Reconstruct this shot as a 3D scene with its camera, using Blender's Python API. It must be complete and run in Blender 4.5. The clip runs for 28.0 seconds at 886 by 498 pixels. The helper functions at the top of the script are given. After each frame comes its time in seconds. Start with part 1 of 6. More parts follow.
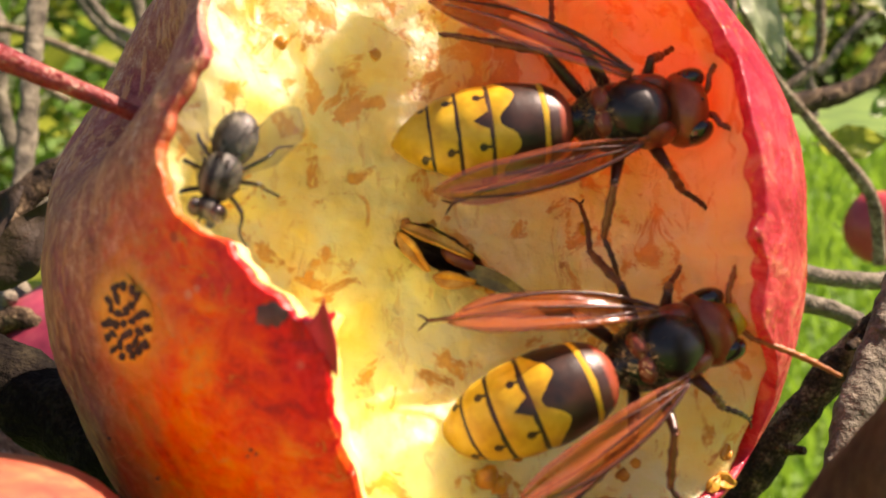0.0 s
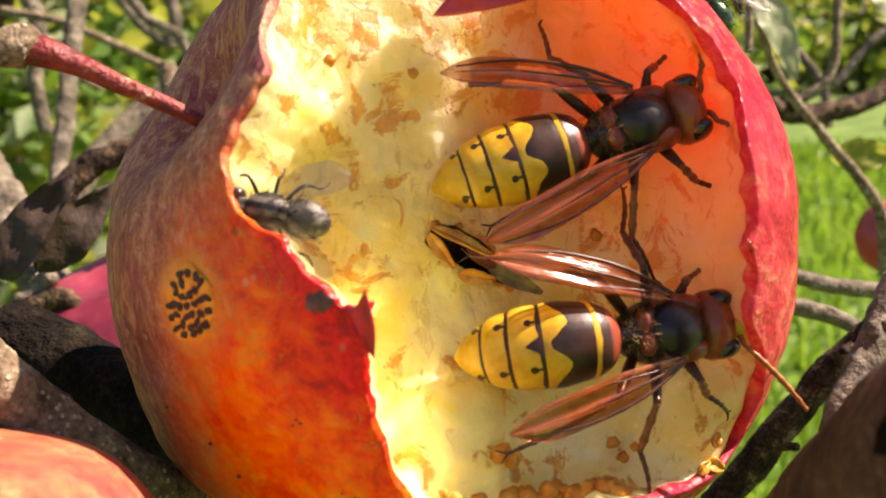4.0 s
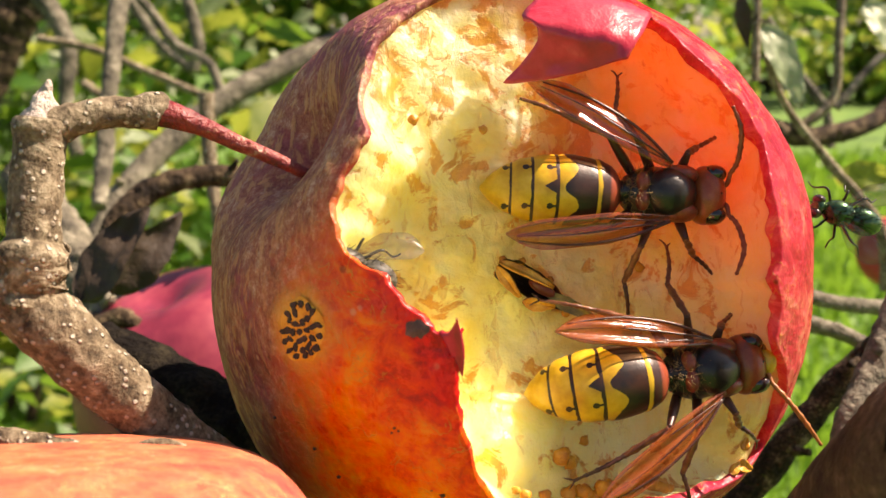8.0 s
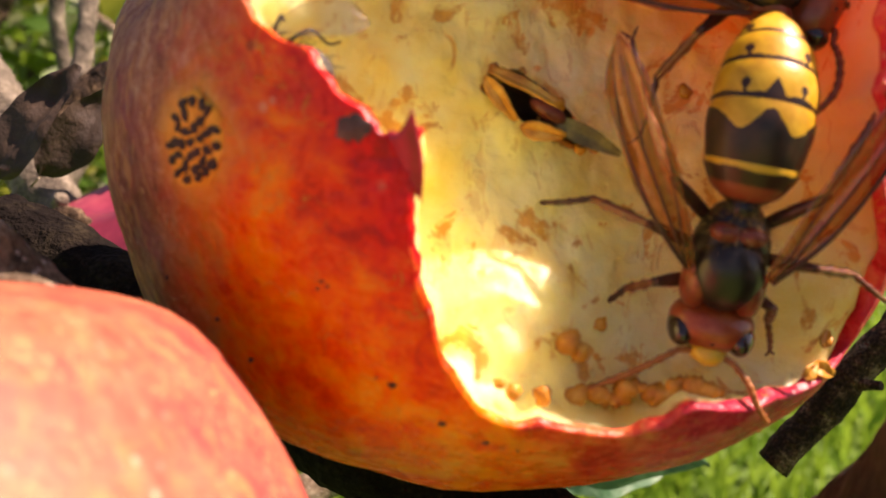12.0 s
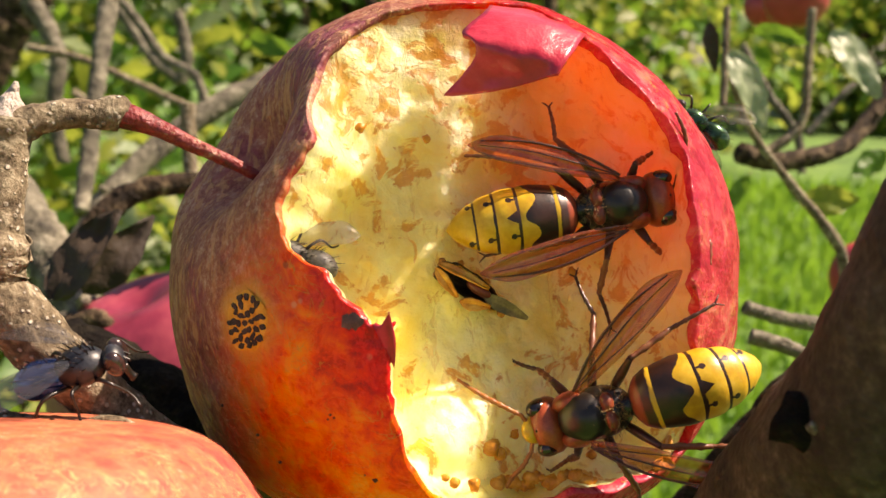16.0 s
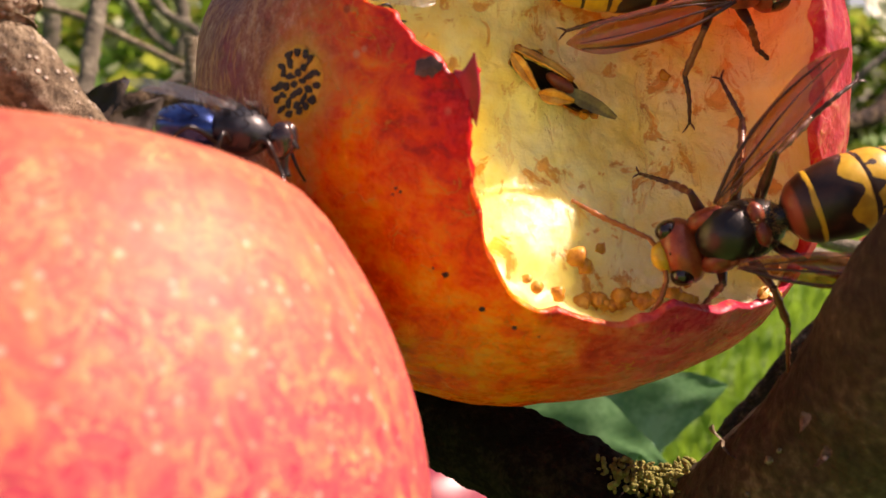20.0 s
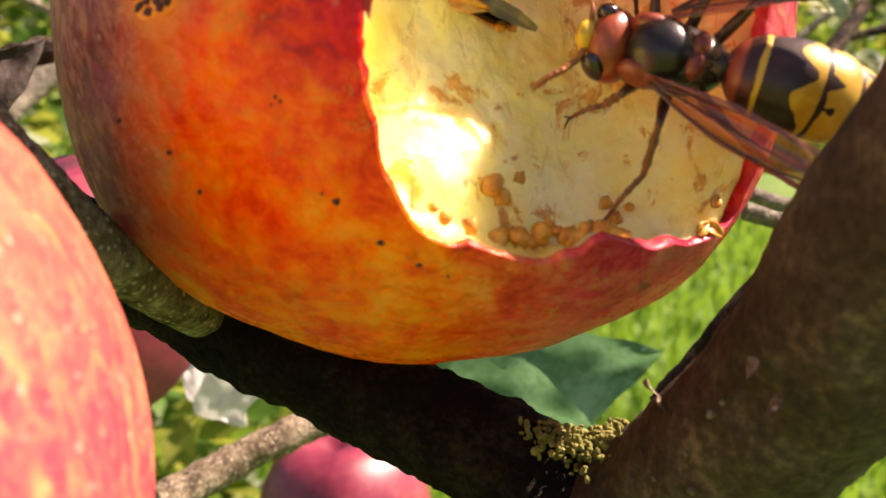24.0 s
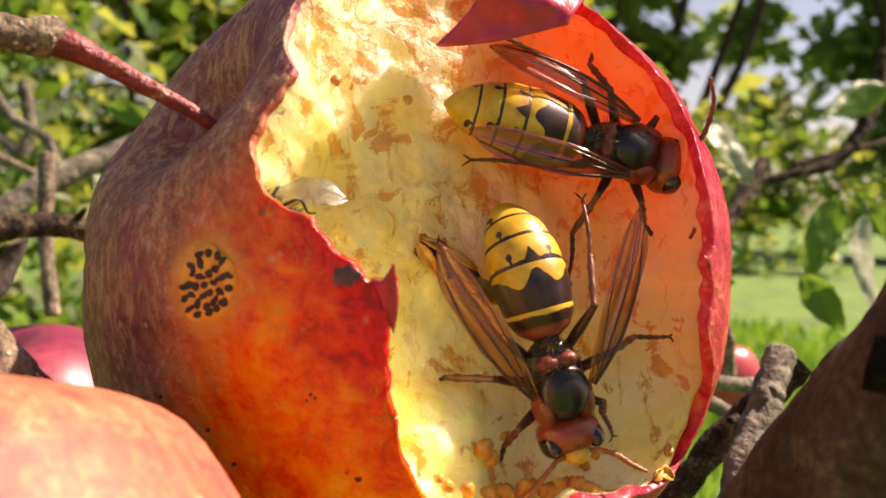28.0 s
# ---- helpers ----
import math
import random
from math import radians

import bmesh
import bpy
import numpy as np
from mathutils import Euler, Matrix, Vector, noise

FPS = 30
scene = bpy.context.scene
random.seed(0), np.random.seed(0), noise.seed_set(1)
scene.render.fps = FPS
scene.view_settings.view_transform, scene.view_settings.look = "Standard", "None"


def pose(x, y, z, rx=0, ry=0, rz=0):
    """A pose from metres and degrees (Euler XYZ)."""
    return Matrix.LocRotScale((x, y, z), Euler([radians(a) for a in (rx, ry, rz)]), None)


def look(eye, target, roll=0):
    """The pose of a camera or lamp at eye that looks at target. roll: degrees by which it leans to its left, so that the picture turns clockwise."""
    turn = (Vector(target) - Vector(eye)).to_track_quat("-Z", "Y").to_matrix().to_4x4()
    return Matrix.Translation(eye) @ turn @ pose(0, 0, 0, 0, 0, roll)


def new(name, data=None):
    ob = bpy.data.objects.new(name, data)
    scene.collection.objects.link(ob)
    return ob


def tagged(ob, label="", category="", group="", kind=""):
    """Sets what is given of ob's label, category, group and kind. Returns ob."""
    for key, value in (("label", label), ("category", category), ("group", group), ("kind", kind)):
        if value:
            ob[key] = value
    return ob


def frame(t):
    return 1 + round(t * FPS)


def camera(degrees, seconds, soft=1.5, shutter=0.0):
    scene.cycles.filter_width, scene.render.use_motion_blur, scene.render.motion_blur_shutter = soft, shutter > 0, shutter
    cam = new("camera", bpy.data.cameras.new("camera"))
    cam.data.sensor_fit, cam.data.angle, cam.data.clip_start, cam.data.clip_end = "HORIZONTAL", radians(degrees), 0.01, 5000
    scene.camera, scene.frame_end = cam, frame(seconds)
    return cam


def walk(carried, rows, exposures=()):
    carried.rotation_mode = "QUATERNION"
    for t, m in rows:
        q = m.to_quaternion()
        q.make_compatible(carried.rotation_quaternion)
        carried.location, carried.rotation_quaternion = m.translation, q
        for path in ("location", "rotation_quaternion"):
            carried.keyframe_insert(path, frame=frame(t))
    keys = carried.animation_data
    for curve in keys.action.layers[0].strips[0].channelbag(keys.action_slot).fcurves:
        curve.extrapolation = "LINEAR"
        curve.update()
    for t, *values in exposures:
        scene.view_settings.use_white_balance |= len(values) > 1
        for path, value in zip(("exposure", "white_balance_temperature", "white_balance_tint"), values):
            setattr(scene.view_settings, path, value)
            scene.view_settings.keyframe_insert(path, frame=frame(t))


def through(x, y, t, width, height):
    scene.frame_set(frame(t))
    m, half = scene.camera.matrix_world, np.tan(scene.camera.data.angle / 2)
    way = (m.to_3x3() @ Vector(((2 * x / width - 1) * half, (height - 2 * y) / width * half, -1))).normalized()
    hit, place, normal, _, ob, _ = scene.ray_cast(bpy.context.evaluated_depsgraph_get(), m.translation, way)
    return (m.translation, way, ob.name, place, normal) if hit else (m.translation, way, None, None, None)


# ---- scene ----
cam = camera(47, 28.0)
WALK = [
    (0, pose(0.00378, -0.10305, 0.92167, 77.94, 2.15, 0.66)),
    (0.5, pose(0.00237, -0.10724, 0.92324, 77.97, 1.84, 1.06)),
    (1, pose(0.00441, -0.13016, 0.92878, 77.31, 2.17, 1.72)),
    (1.5, pose(0.00299, -0.12957, 0.92777, 76.93, 1.85, 1.98)),
    (2, pose(0.00404, -0.11732, 0.92663, 76.55, 1.42, 1.91)),
    (2.5, pose(0.00408, -0.11251, 0.92310, 76.74, 0.53, 2.01)),
    (3, pose(0.00696, -0.11071, 0.92425, 76.90, 0.67, 2.18)),
    (3.5, pose(0.00443, -0.11102, 0.92371, 77.37, 0.41, 1.87)),
    (5.5, pose(0.00165, -0.12169, 0.92725, 77.96, 1.18, 2.27)),
    (6, pose(0.00026, -0.12302, 0.92491, 78.18, 1.16, 2.15)),
    (6.5, pose(-0.00009, -0.12545, 0.92686, 78.20, 1.30, 2.41)),
    (7, pose(-0.00260, -0.12769, 0.93101, 78.12, 1.08, 2.10)),
    (7.5, pose(-0.00359, -0.12827, 0.93016, 78.41, 0.91, 1.87)),
    (8, pose(-0.00375, -0.12801, 0.92995, 78.27, 0.77, 1.81)),
    (8.5, pose(-0.00397, -0.12960, 0.92894, 78.19, 0.70, 2.03)),
    (9, pose(-0.00477, -0.13117, 0.92752, 78.39, 0.75, 2.04)),
    (9.5, pose(-0.00496, -0.12986, 0.93162, 77.96, 0.62, 1.89)),
    (10, pose(-0.00530, -0.12845, 0.92880, 78.24, 0.12, 1.48)),
    (10.5, pose(-0.00754, -0.12886, 0.92442, 78.13, -0.24, 1.16)),
    (11, pose(-0.00572, -0.10912, 0.91945, 78.58, 0.28, 1.57)),
    (11.5, pose(-0.00298, -0.10011, 0.91187, 78.42, 0.11, 3.39)),
    (12, pose(0.00003, -0.09925, 0.91061, 76.57, -0.39, 3.53)),
    (12.5, pose(-0.00050, -0.09293, 0.90354, 78.81, -0.79, 3.24)),
    (14.5, pose(0.00217, -0.13292, 0.91280, 79.48, 0.83, 2.22)),
    (15, pose(0.00433, -0.13282, 0.91861, 78.55, 0.12, 2.60)),
    (15.5, pose(0.00504, -0.13453, 0.92470, 78.48, 0.06, 2.21)),
    (16, pose(0.00226, -0.13501, 0.92932, 79.37, -0.63, 1.65)),
    (16.5, pose(0.00010, -0.13615, 0.92872, 80.64, -1.13, 1.38)),
    (17, pose(-0.00097, -0.13559, 0.92869, 81.32, -1.33, 1.26)),
    (17.5, pose(-0.00280, -0.13436, 0.92379, 81.66, -1.62, 1.11)),
    (18, pose(-0.00587, -0.13530, 0.91461, 82.69, -1.93, 0.75)),
    (18.5, pose(-0.00578, -0.13577, 0.90771, 82.75, -2.25, 0.89)),
    (19, pose(-0.00556, -0.13421, 0.90156, 83.16, -2.31, 0.66)),
    (19.5, pose(-0.00786, -0.13345, 0.90036, 82.73, -2.23, 0.17)),
    (20, pose(-0.00688, -0.12261, 0.90035, 81.73, -2.08, 0.82)),
    (20.5, pose(-0.00709, -0.10625, 0.90066, 79.50, -2.26, 1.64)),
    (21, pose(-0.00276, -0.09343, 0.89417, 81.00, -2.29, 0.95)),
    (21.5, pose(-0.00296, -0.08978, 0.88877, 79.29, -2.39, -2.12)),
    (23.5, pose(-0.00389, -0.10556, 0.89416, 80.05, -2.25, -3.56)),
    (24, pose(-0.00353, -0.11005, 0.89367, 81.14, -2.21, -2.88)),
    (24.5, pose(-0.00772, -0.11650, 0.89143, 83.88, -2.66, -3.82)),
    (25, pose(-0.01779, -0.12098, 0.88796, 86.31, -3.15, -6.35)),
    (25.5, pose(-0.01607, -0.12192, 0.88949, 87.12, -3.24, -6.31)),
    (26, pose(-0.01840, -0.12041, 0.89092, 87.88, -3.40, -7.33)),
    (26.5, pose(-0.01808, -0.12180, 0.89424, 88.28, -3.37, -7.53)),
    (27, pose(-0.02024, -0.12189, 0.89536, 88.71, -3.60, -8.11)),
    (27.5, pose(-0.01929, -0.12164, 0.90287, 87.85, -3.72, -8.66)),
    (28, pose(-0.01357, -0.12143, 0.91058, 86.82, -3.13, -7.92)),
]
cam.data.dof.use_dof, cam.data.dof.focus_distance, cam.data.dof.aperture_fstop = True, 0.115, 45.0
walk(cam, WALK, exposures=[(0, 1.34, 7900, 30), (3.5, 1.34, 7900, 32), (8, 1.34, 7900, 22), (10, 1.32, 7900, 23), (11, 1.12, 7900, 34), (12, 1.14, 8100, 43), (12.5, 1.14, 8100, 40), (16, 1.14, 7900, 22), (18, 1.19, 7900, 25), (20, 0.98, 7900, 39), (21, 0.78, 7900, 43), (24, 1.46, 7900, 36), (25, 1.46, 7900, 29), (26, 0.99, 7900, 40), (27, 0.94, 8000, 41), (28, 1.22, 7900, 34)])

# world and sun
SUN_EL, SUN_AZ = 52.0, 78.0   # height above the horizon, and bearing clockwise from +y, in degrees
world = bpy.data.worlds.new("sky")
scene.world = world
world.use_nodes = True
wn = world.node_tree
sky = wn.nodes.new("ShaderNodeTexSky")
sky.sky_type, sky.sun_disc = "NISHITA", False
sky.sun_elevation, sky.sun_rotation = radians(SUN_EL), radians(SUN_AZ)
wn.links.new(sky.outputs[0], wn.nodes["Background"].inputs[0])
wn.nodes["Background"].inputs[1].default_value = 0.058
sun = new("sun", bpy.data.lights.new("sun", "SUN"))
sun.data.energy, sun.data.angle, sun.data.color = 5.0, radians(0.5), (1.0, 0.92, 0.80)
sun_way = Vector((math.sin(radians(SUN_AZ)) * math.cos(radians(SUN_EL)), math.cos(radians(SUN_AZ)) * math.cos(radians(SUN_EL)), math.sin(radians(SUN_EL))))
sun.matrix_world = look(sun_way * 10, (0, 0, 0))

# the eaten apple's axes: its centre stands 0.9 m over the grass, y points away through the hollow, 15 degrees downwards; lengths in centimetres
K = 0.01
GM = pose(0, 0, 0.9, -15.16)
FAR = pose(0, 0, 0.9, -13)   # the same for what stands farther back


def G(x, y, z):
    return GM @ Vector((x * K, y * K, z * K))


# ---- materials ----
def ramp(nt, fac, stops):
    n = nt.nodes.new("ShaderNodeValToRGB")
    while len(n.color_ramp.elements) < len(stops):
        n.color_ramp.elements.new(0.5)
    for e, (pos, col) in zip(n.color_ramp.elements, stops):
        e.position, e.color = pos, (*col, 1) if len(col) == 3 else col
    nt.links.new(fac, n.inputs[0])
    return n.outputs[0]


def noise_tex(nt, vec, scale, detail=4, rough=0.55, dist=0.0):
    n = nt.nodes.new("ShaderNodeTexNoise")
    n.inputs["Scale"].default_value, n.inputs["Detail"].default_value = scale, detail
    n.inputs["Roughness"].default_value, n.inputs["Distortion"].default_value = rough, dist
    if vec is not None:
        nt.links.new(vec, n.inputs["Vector"])
    return n.outputs["Fac"]


def voro(nt, vec, scale, feature="F1", out="Distance"):
    n = nt.nodes.new("ShaderNodeTexVoronoi")
    n.feature = feature
    n.inputs["Scale"].default_value = scale
    if vec is not None:
        nt.links.new(vec, n.inputs["Vector"])
    return n.outputs[out]


def mixc(nt, fac, a, b, how="MIX"):
    n = nt.nodes.new("ShaderNodeMix")
    n.data_type, n.blend_type = "RGBA", how
    for sock, v in ((n.inputs[0], fac), (n.inputs[6], a), (n.inputs[7], b)):
        if isinstance(v, (int, float)):
            sock.default_value = v
        elif isinstance(v, tuple):
            sock.default_value = (*v, 1)
        else:
            nt.links.new(v, sock)
    return n.outputs[2]


def mth(nt, op, a, b=0.0, c=0.0):
    n = nt.nodes.new("ShaderNodeMath")
    n.operation = op
    for sock, v in zip(n.inputs, (a, b, c)):
        if isinstance(v, (int, float)):
            sock.default_value = v
        else:
            nt.links.new(v, sock)
    return n.outputs[0]


def mat(name, rough=0.5, spec=0.5, metal=0.0, coat=0.0):
    m = bpy.data.materials.new(name)
    m.use_nodes = True
    nt = m.node_tree
    b = nt.nodes["Principled BSDF"]
    b.inputs["Roughness"].default_value, b.inputs["Metallic"].default_value = rough, metal
    b.inputs["Specular IOR Level"].default_value, b.inputs["Coat Weight"].default_value = spec, coat
    tc = nt.nodes.new("ShaderNodeTexCoord")
    return m, nt, b, tc.outputs["Object"]


def bump(nt, b, height, strength, distance):
    n = nt.nodes.new("ShaderNodeBump")
    n.inputs["Strength"].default_value, n.inputs["Distance"].default_value = strength, distance
    nt.links.new(height, n.inputs["Height"])
    nt.links.new(n.outputs[0], b.inputs["Normal"])


def see_through(nt, b, col, weight):
    """Mixes a share of light that passes diffusely through the sheet."""
    t = nt.nodes.new("ShaderNodeBsdfTranslucent")
    if isinstance(col, tuple):
        t.inputs[0].default_value = (*col, 1)
    else:
        nt.links.new(col, t.inputs[0])
    mx = nt.nodes.new("ShaderNodeMixShader")
    if isinstance(weight, (int, float)):
        mx.inputs[0].default_value = weight
    else:
        nt.links.new(weight, mx.inputs[0])
    out = nt.nodes["Material Output"]
    nt.links.new(b.outputs[0], mx.inputs[1])
    nt.links.new(t.outputs[0], mx.inputs[2])
    nt.links.new(mx.outputs[0], out.inputs[0])


def simple(name, stops, scale, rough=0.5, bump_s=0.3, bump_d=0.0003, bscale=None, coat=0.0, spec=0.5, metal=0.0, fine=0.25):
    """Colours by two scales of noise, with a relief."""
    m, nt, b, v = mat(name, rough, spec, metal, coat)
    big = noise_tex(nt, v, scale, 5)
    small = noise_tex(nt, v, scale * 7, 3)
    fac = mth(nt, "ADD", mth(nt, "MULTIPLY", big, 1 - fine), mth(nt, "MULTIPLY", small, fine))
    nt.links.new(ramp(nt, fac, stops), b.inputs["Base Color"])
    bump(nt, b, noise_tex(nt, v, bscale or scale * 4, 5), bump_s, bump_d)
    return m


def sep(nt, v):
    n = nt.nodes.new("ShaderNodeSeparateXYZ")
    nt.links.new(v, n.inputs[0])
    return n.outputs


def span(nt, v, a, b):
    """v laid from a..b onto 0..1, and held there."""
    n = nt.nodes.new("ShaderNodeMapRange")
    n.inputs[1].default_value, n.inputs[2].default_value = a, b
    nt.links.new(v, n.inputs[0])
    return n.outputs[0]


def lin(nt, *terms):
    """The sum of socket * number pairs."""
    out = None
    for sock, k in terms:
        t = mth(nt, "MULTIPLY", sock, k)
        out = t if out is None else mth(nt, "ADD", out, t)
    return out


def threads(nt, v, scale, width, dist=1.2):
    """Thin winding lines: where a noise crosses its middle."""
    n = noise_tex(nt, v, scale, 3, 0.5, dist)
    return ramp(nt, mth(nt, "ABSOLUTE", mth(nt, "SUBTRACT", n, 0.5)), [(0.0, (1, 1, 1)), (width, (0, 0, 0))])


def near(nt, v, at, r0, r1):
    """1 within r0 of a place (centimetres), falling to 0 at r1."""
    d = nt.nodes.new("ShaderNodeVectorMath")
    d.operation = "DISTANCE"
    nt.links.new(v, d.inputs[0])
    d.inputs[1].default_value = tuple(c * K for c in at)
    return span(nt, d.outputs["Value"], r1 * K, r0 * K)


def make_skin():
    """Red skin mottled with orange, yellow below, russet and purple on the far shoulder, pink at the calyx side; thin enough to glow."""
    m, nt, b, v = mat("apple_skin", 0.42, 0.4)
    s = sep(nt, v)
    n1, n2, n3 = noise_tex(nt, v, 120, 6, 0.66, 0.8), noise_tex(nt, v, 330, 6, 0.72, 0.4), noise_tex(nt, v, 48, 4, 0.6)
    mot = mth(nt, "ADD", 0.5, mth(nt, "MULTIPLY", mth(nt, "SUBTRACT", lin(nt, (n1, 0.5), (n2, 0.5)), 0.5), 1.5))
    red = ramp(nt, mot, [(0.34, (0.28, 0.004, 0.014)), (0.44, (0.66, 0.008, 0.016)), (0.54, (0.84, 0.022, 0.014)), (0.62, (0.92, 0.13, 0.012)), (0.70, (0.95, 0.34, 0.03))])
    orange = ramp(nt, mot, [(0.32, (0.70, 0.05, 0.006)), (0.42, (0.92, 0.13, 0.005)), (0.52, (0.98, 0.26, 0.005)), (0.62, (0.97, 0.39, 0.012)), (0.72, (0.90, 0.52, 0.06))])
    pink = ramp(nt, mot, [(0.34, (0.36, 0.010, 0.04)), (0.48, (0.58, 0.035, 0.075)), (0.58, (0.70, 0.10, 0.12)), (0.68, (0.76, 0.30, 0.20))])
    # redder near the torn edge, orange away from it and below
    ex, ez = mth(nt, "MULTIPLY", mth(nt, "SUBTRACT", s[0], 0.005), 59.0), mth(nt, "MULTIPLY", mth(nt, "ADD", s[2], 0.001), 38.5)
    away = mth(nt, "SQRT", mth(nt, "ADD", mth(nt, "MULTIPLY", ex, ex), mth(nt, "MULTIPLY", ez, ez)))
    fo = span(nt, lin(nt, (away, 1.6), (s[0], -20.0), (s[2], -40.0), (n3, 0.8), (n1, 0.8), (n2, 0.6)), 2.9, 4.1)
    col = mixc(nt, fo, red, orange)
    fp = span(nt, lin(nt, (s[0], 80.0), (s[2], -9.0), (n3, 0.9), (n2, 0.5)), 1.05, 2.1)
    col = mixc(nt, fp, col, pink)
    # corky golden threads
    gold = mth(nt, "MULTIPLY", threads(nt, v, 230, 0.012), span(nt, noise_tex(nt, v, 130, 3), 0.47, 0.60))
    col = mixc(nt, mth(nt, "MULTIPLY", gold, 0.75), col, (0.72, 0.42, 0.07))
    # russet and grey bloom on the far shoulder, streaked along the ridge
    rc = ramp(nt, lin(nt, (noise_tex(nt, v, 620, 6, 0.85), 0.75), (n3, 0.25)), [(0.36, (0.09, 0.022, 0.022)), (0.44, (0.21, 0.07, 0.05)), (0.52, (0.34, 0.17, 0.10)), (0.62, (0.58, 0.46, 0.32))])
    purple = ramp(nt, n2, [(0.40, (0.10, 0.016, 0.036)), (0.58, (0.25, 0.07, 0.10))])
    rc = mixc(nt, span(nt, noise_tex(nt, v, 85, 4), 0.50, 0.60), rc, purple)
    up = mth(nt, "MAXIMUM", s[2], 0.0)
    rf = span(nt, lin(nt, (s[0], -100.0), (up, 46.0), (s[2], 14.0), (n3, 1.1), (n2, 0.9)), 2.55, 3.45)
    col = mixc(nt, mth(nt, "MULTIPLY", rf, 0.93), col, rc)
    streak = nt.nodes.new("ShaderNodeMapping")
    streak.inputs["Scale"].default_value, streak.inputs["Rotation"].default_value = (1.0, 1.0, 0.28), (0, 0.5, 0)
    nt.links.new(v, streak.inputs[0])
    sk = mth(nt, "MULTIPLY", span(nt, noise_tex(nt, streak.outputs[0], 900, 4, 0.6), 0.52, 0.60), span(nt, lin(nt, (s[0], -60.0), (up, 60.0), (n3, 0.8)), 1.5, 2.2))
    col = mixc(nt, mth(nt, "MULTIPLY", sk, 0.6), col, (0.60, 0.34, 0.14))
    # pale pores, dark specks, the yellow ring round the scar
    dots = ramp(nt, voro(nt, v, 260), [(0.0, (1, 1, 1)), (0.07, (1, 1, 1)), (0.12, (0, 0, 0))])
    pick = span(nt, noise_tex(nt, v, 150, 2), 0.5, 0.6)
    col = mixc(nt, mth(nt, "MULTIPLY", mth(nt, "MULTIPLY", dots, pick), 0.5), col, (0.78, 0.52, 0.32))
    specks = mth(nt, "MULTIPLY", ramp(nt, voro(nt, v, 210), [(0.0, (1, 1, 1)), (0.05, (1, 1, 1)), (0.10, (0, 0, 0))]), span(nt, noise_tex(nt, v, 90, 2), 0.48, 0.56))
    col = mixc(nt, mth(nt, "MULTIPLY", specks, 0.8), col, (0.08, 0.035, 0.015))
    ring = mth(nt, "MULTIPLY", near(nt, v, (-2.15, -2.98, -0.66), 0.26, 0.52), span(nt, n2, 0.2, 0.5))
    col = mixc(nt, mth(nt, "MULTIPLY", ring, 0.85), col, (0.84, 0.50, 0.05))
    nt.links.new(col, b.inputs["Base Color"])
    nt.links.new(span(nt, lin(nt, (rf, 0.35), (n2, 0.3)), -0.17, 1.0), b.inputs["Roughness"])
    bump(nt, b, lin(nt, (noise_tex(nt, v, 900, 4), 0.6), (n1, 1.0), (noise_tex(nt, v, 160, 3), 2.2), (rf, 0.3), (gold, 0.25), (sk, 0.45)), 0.6, 0.0008)
    see_through(nt, b, mixc(nt, 0.25, col, (1.0, 0.22, 0.02)), lin(nt, (span(nt, rf, 1.4, 0.0), 0.22), (span(nt, lin(nt, (s[0], 50.0), (s[2], 40.0)), 0.2, 1.4), 0.24)))
    return m


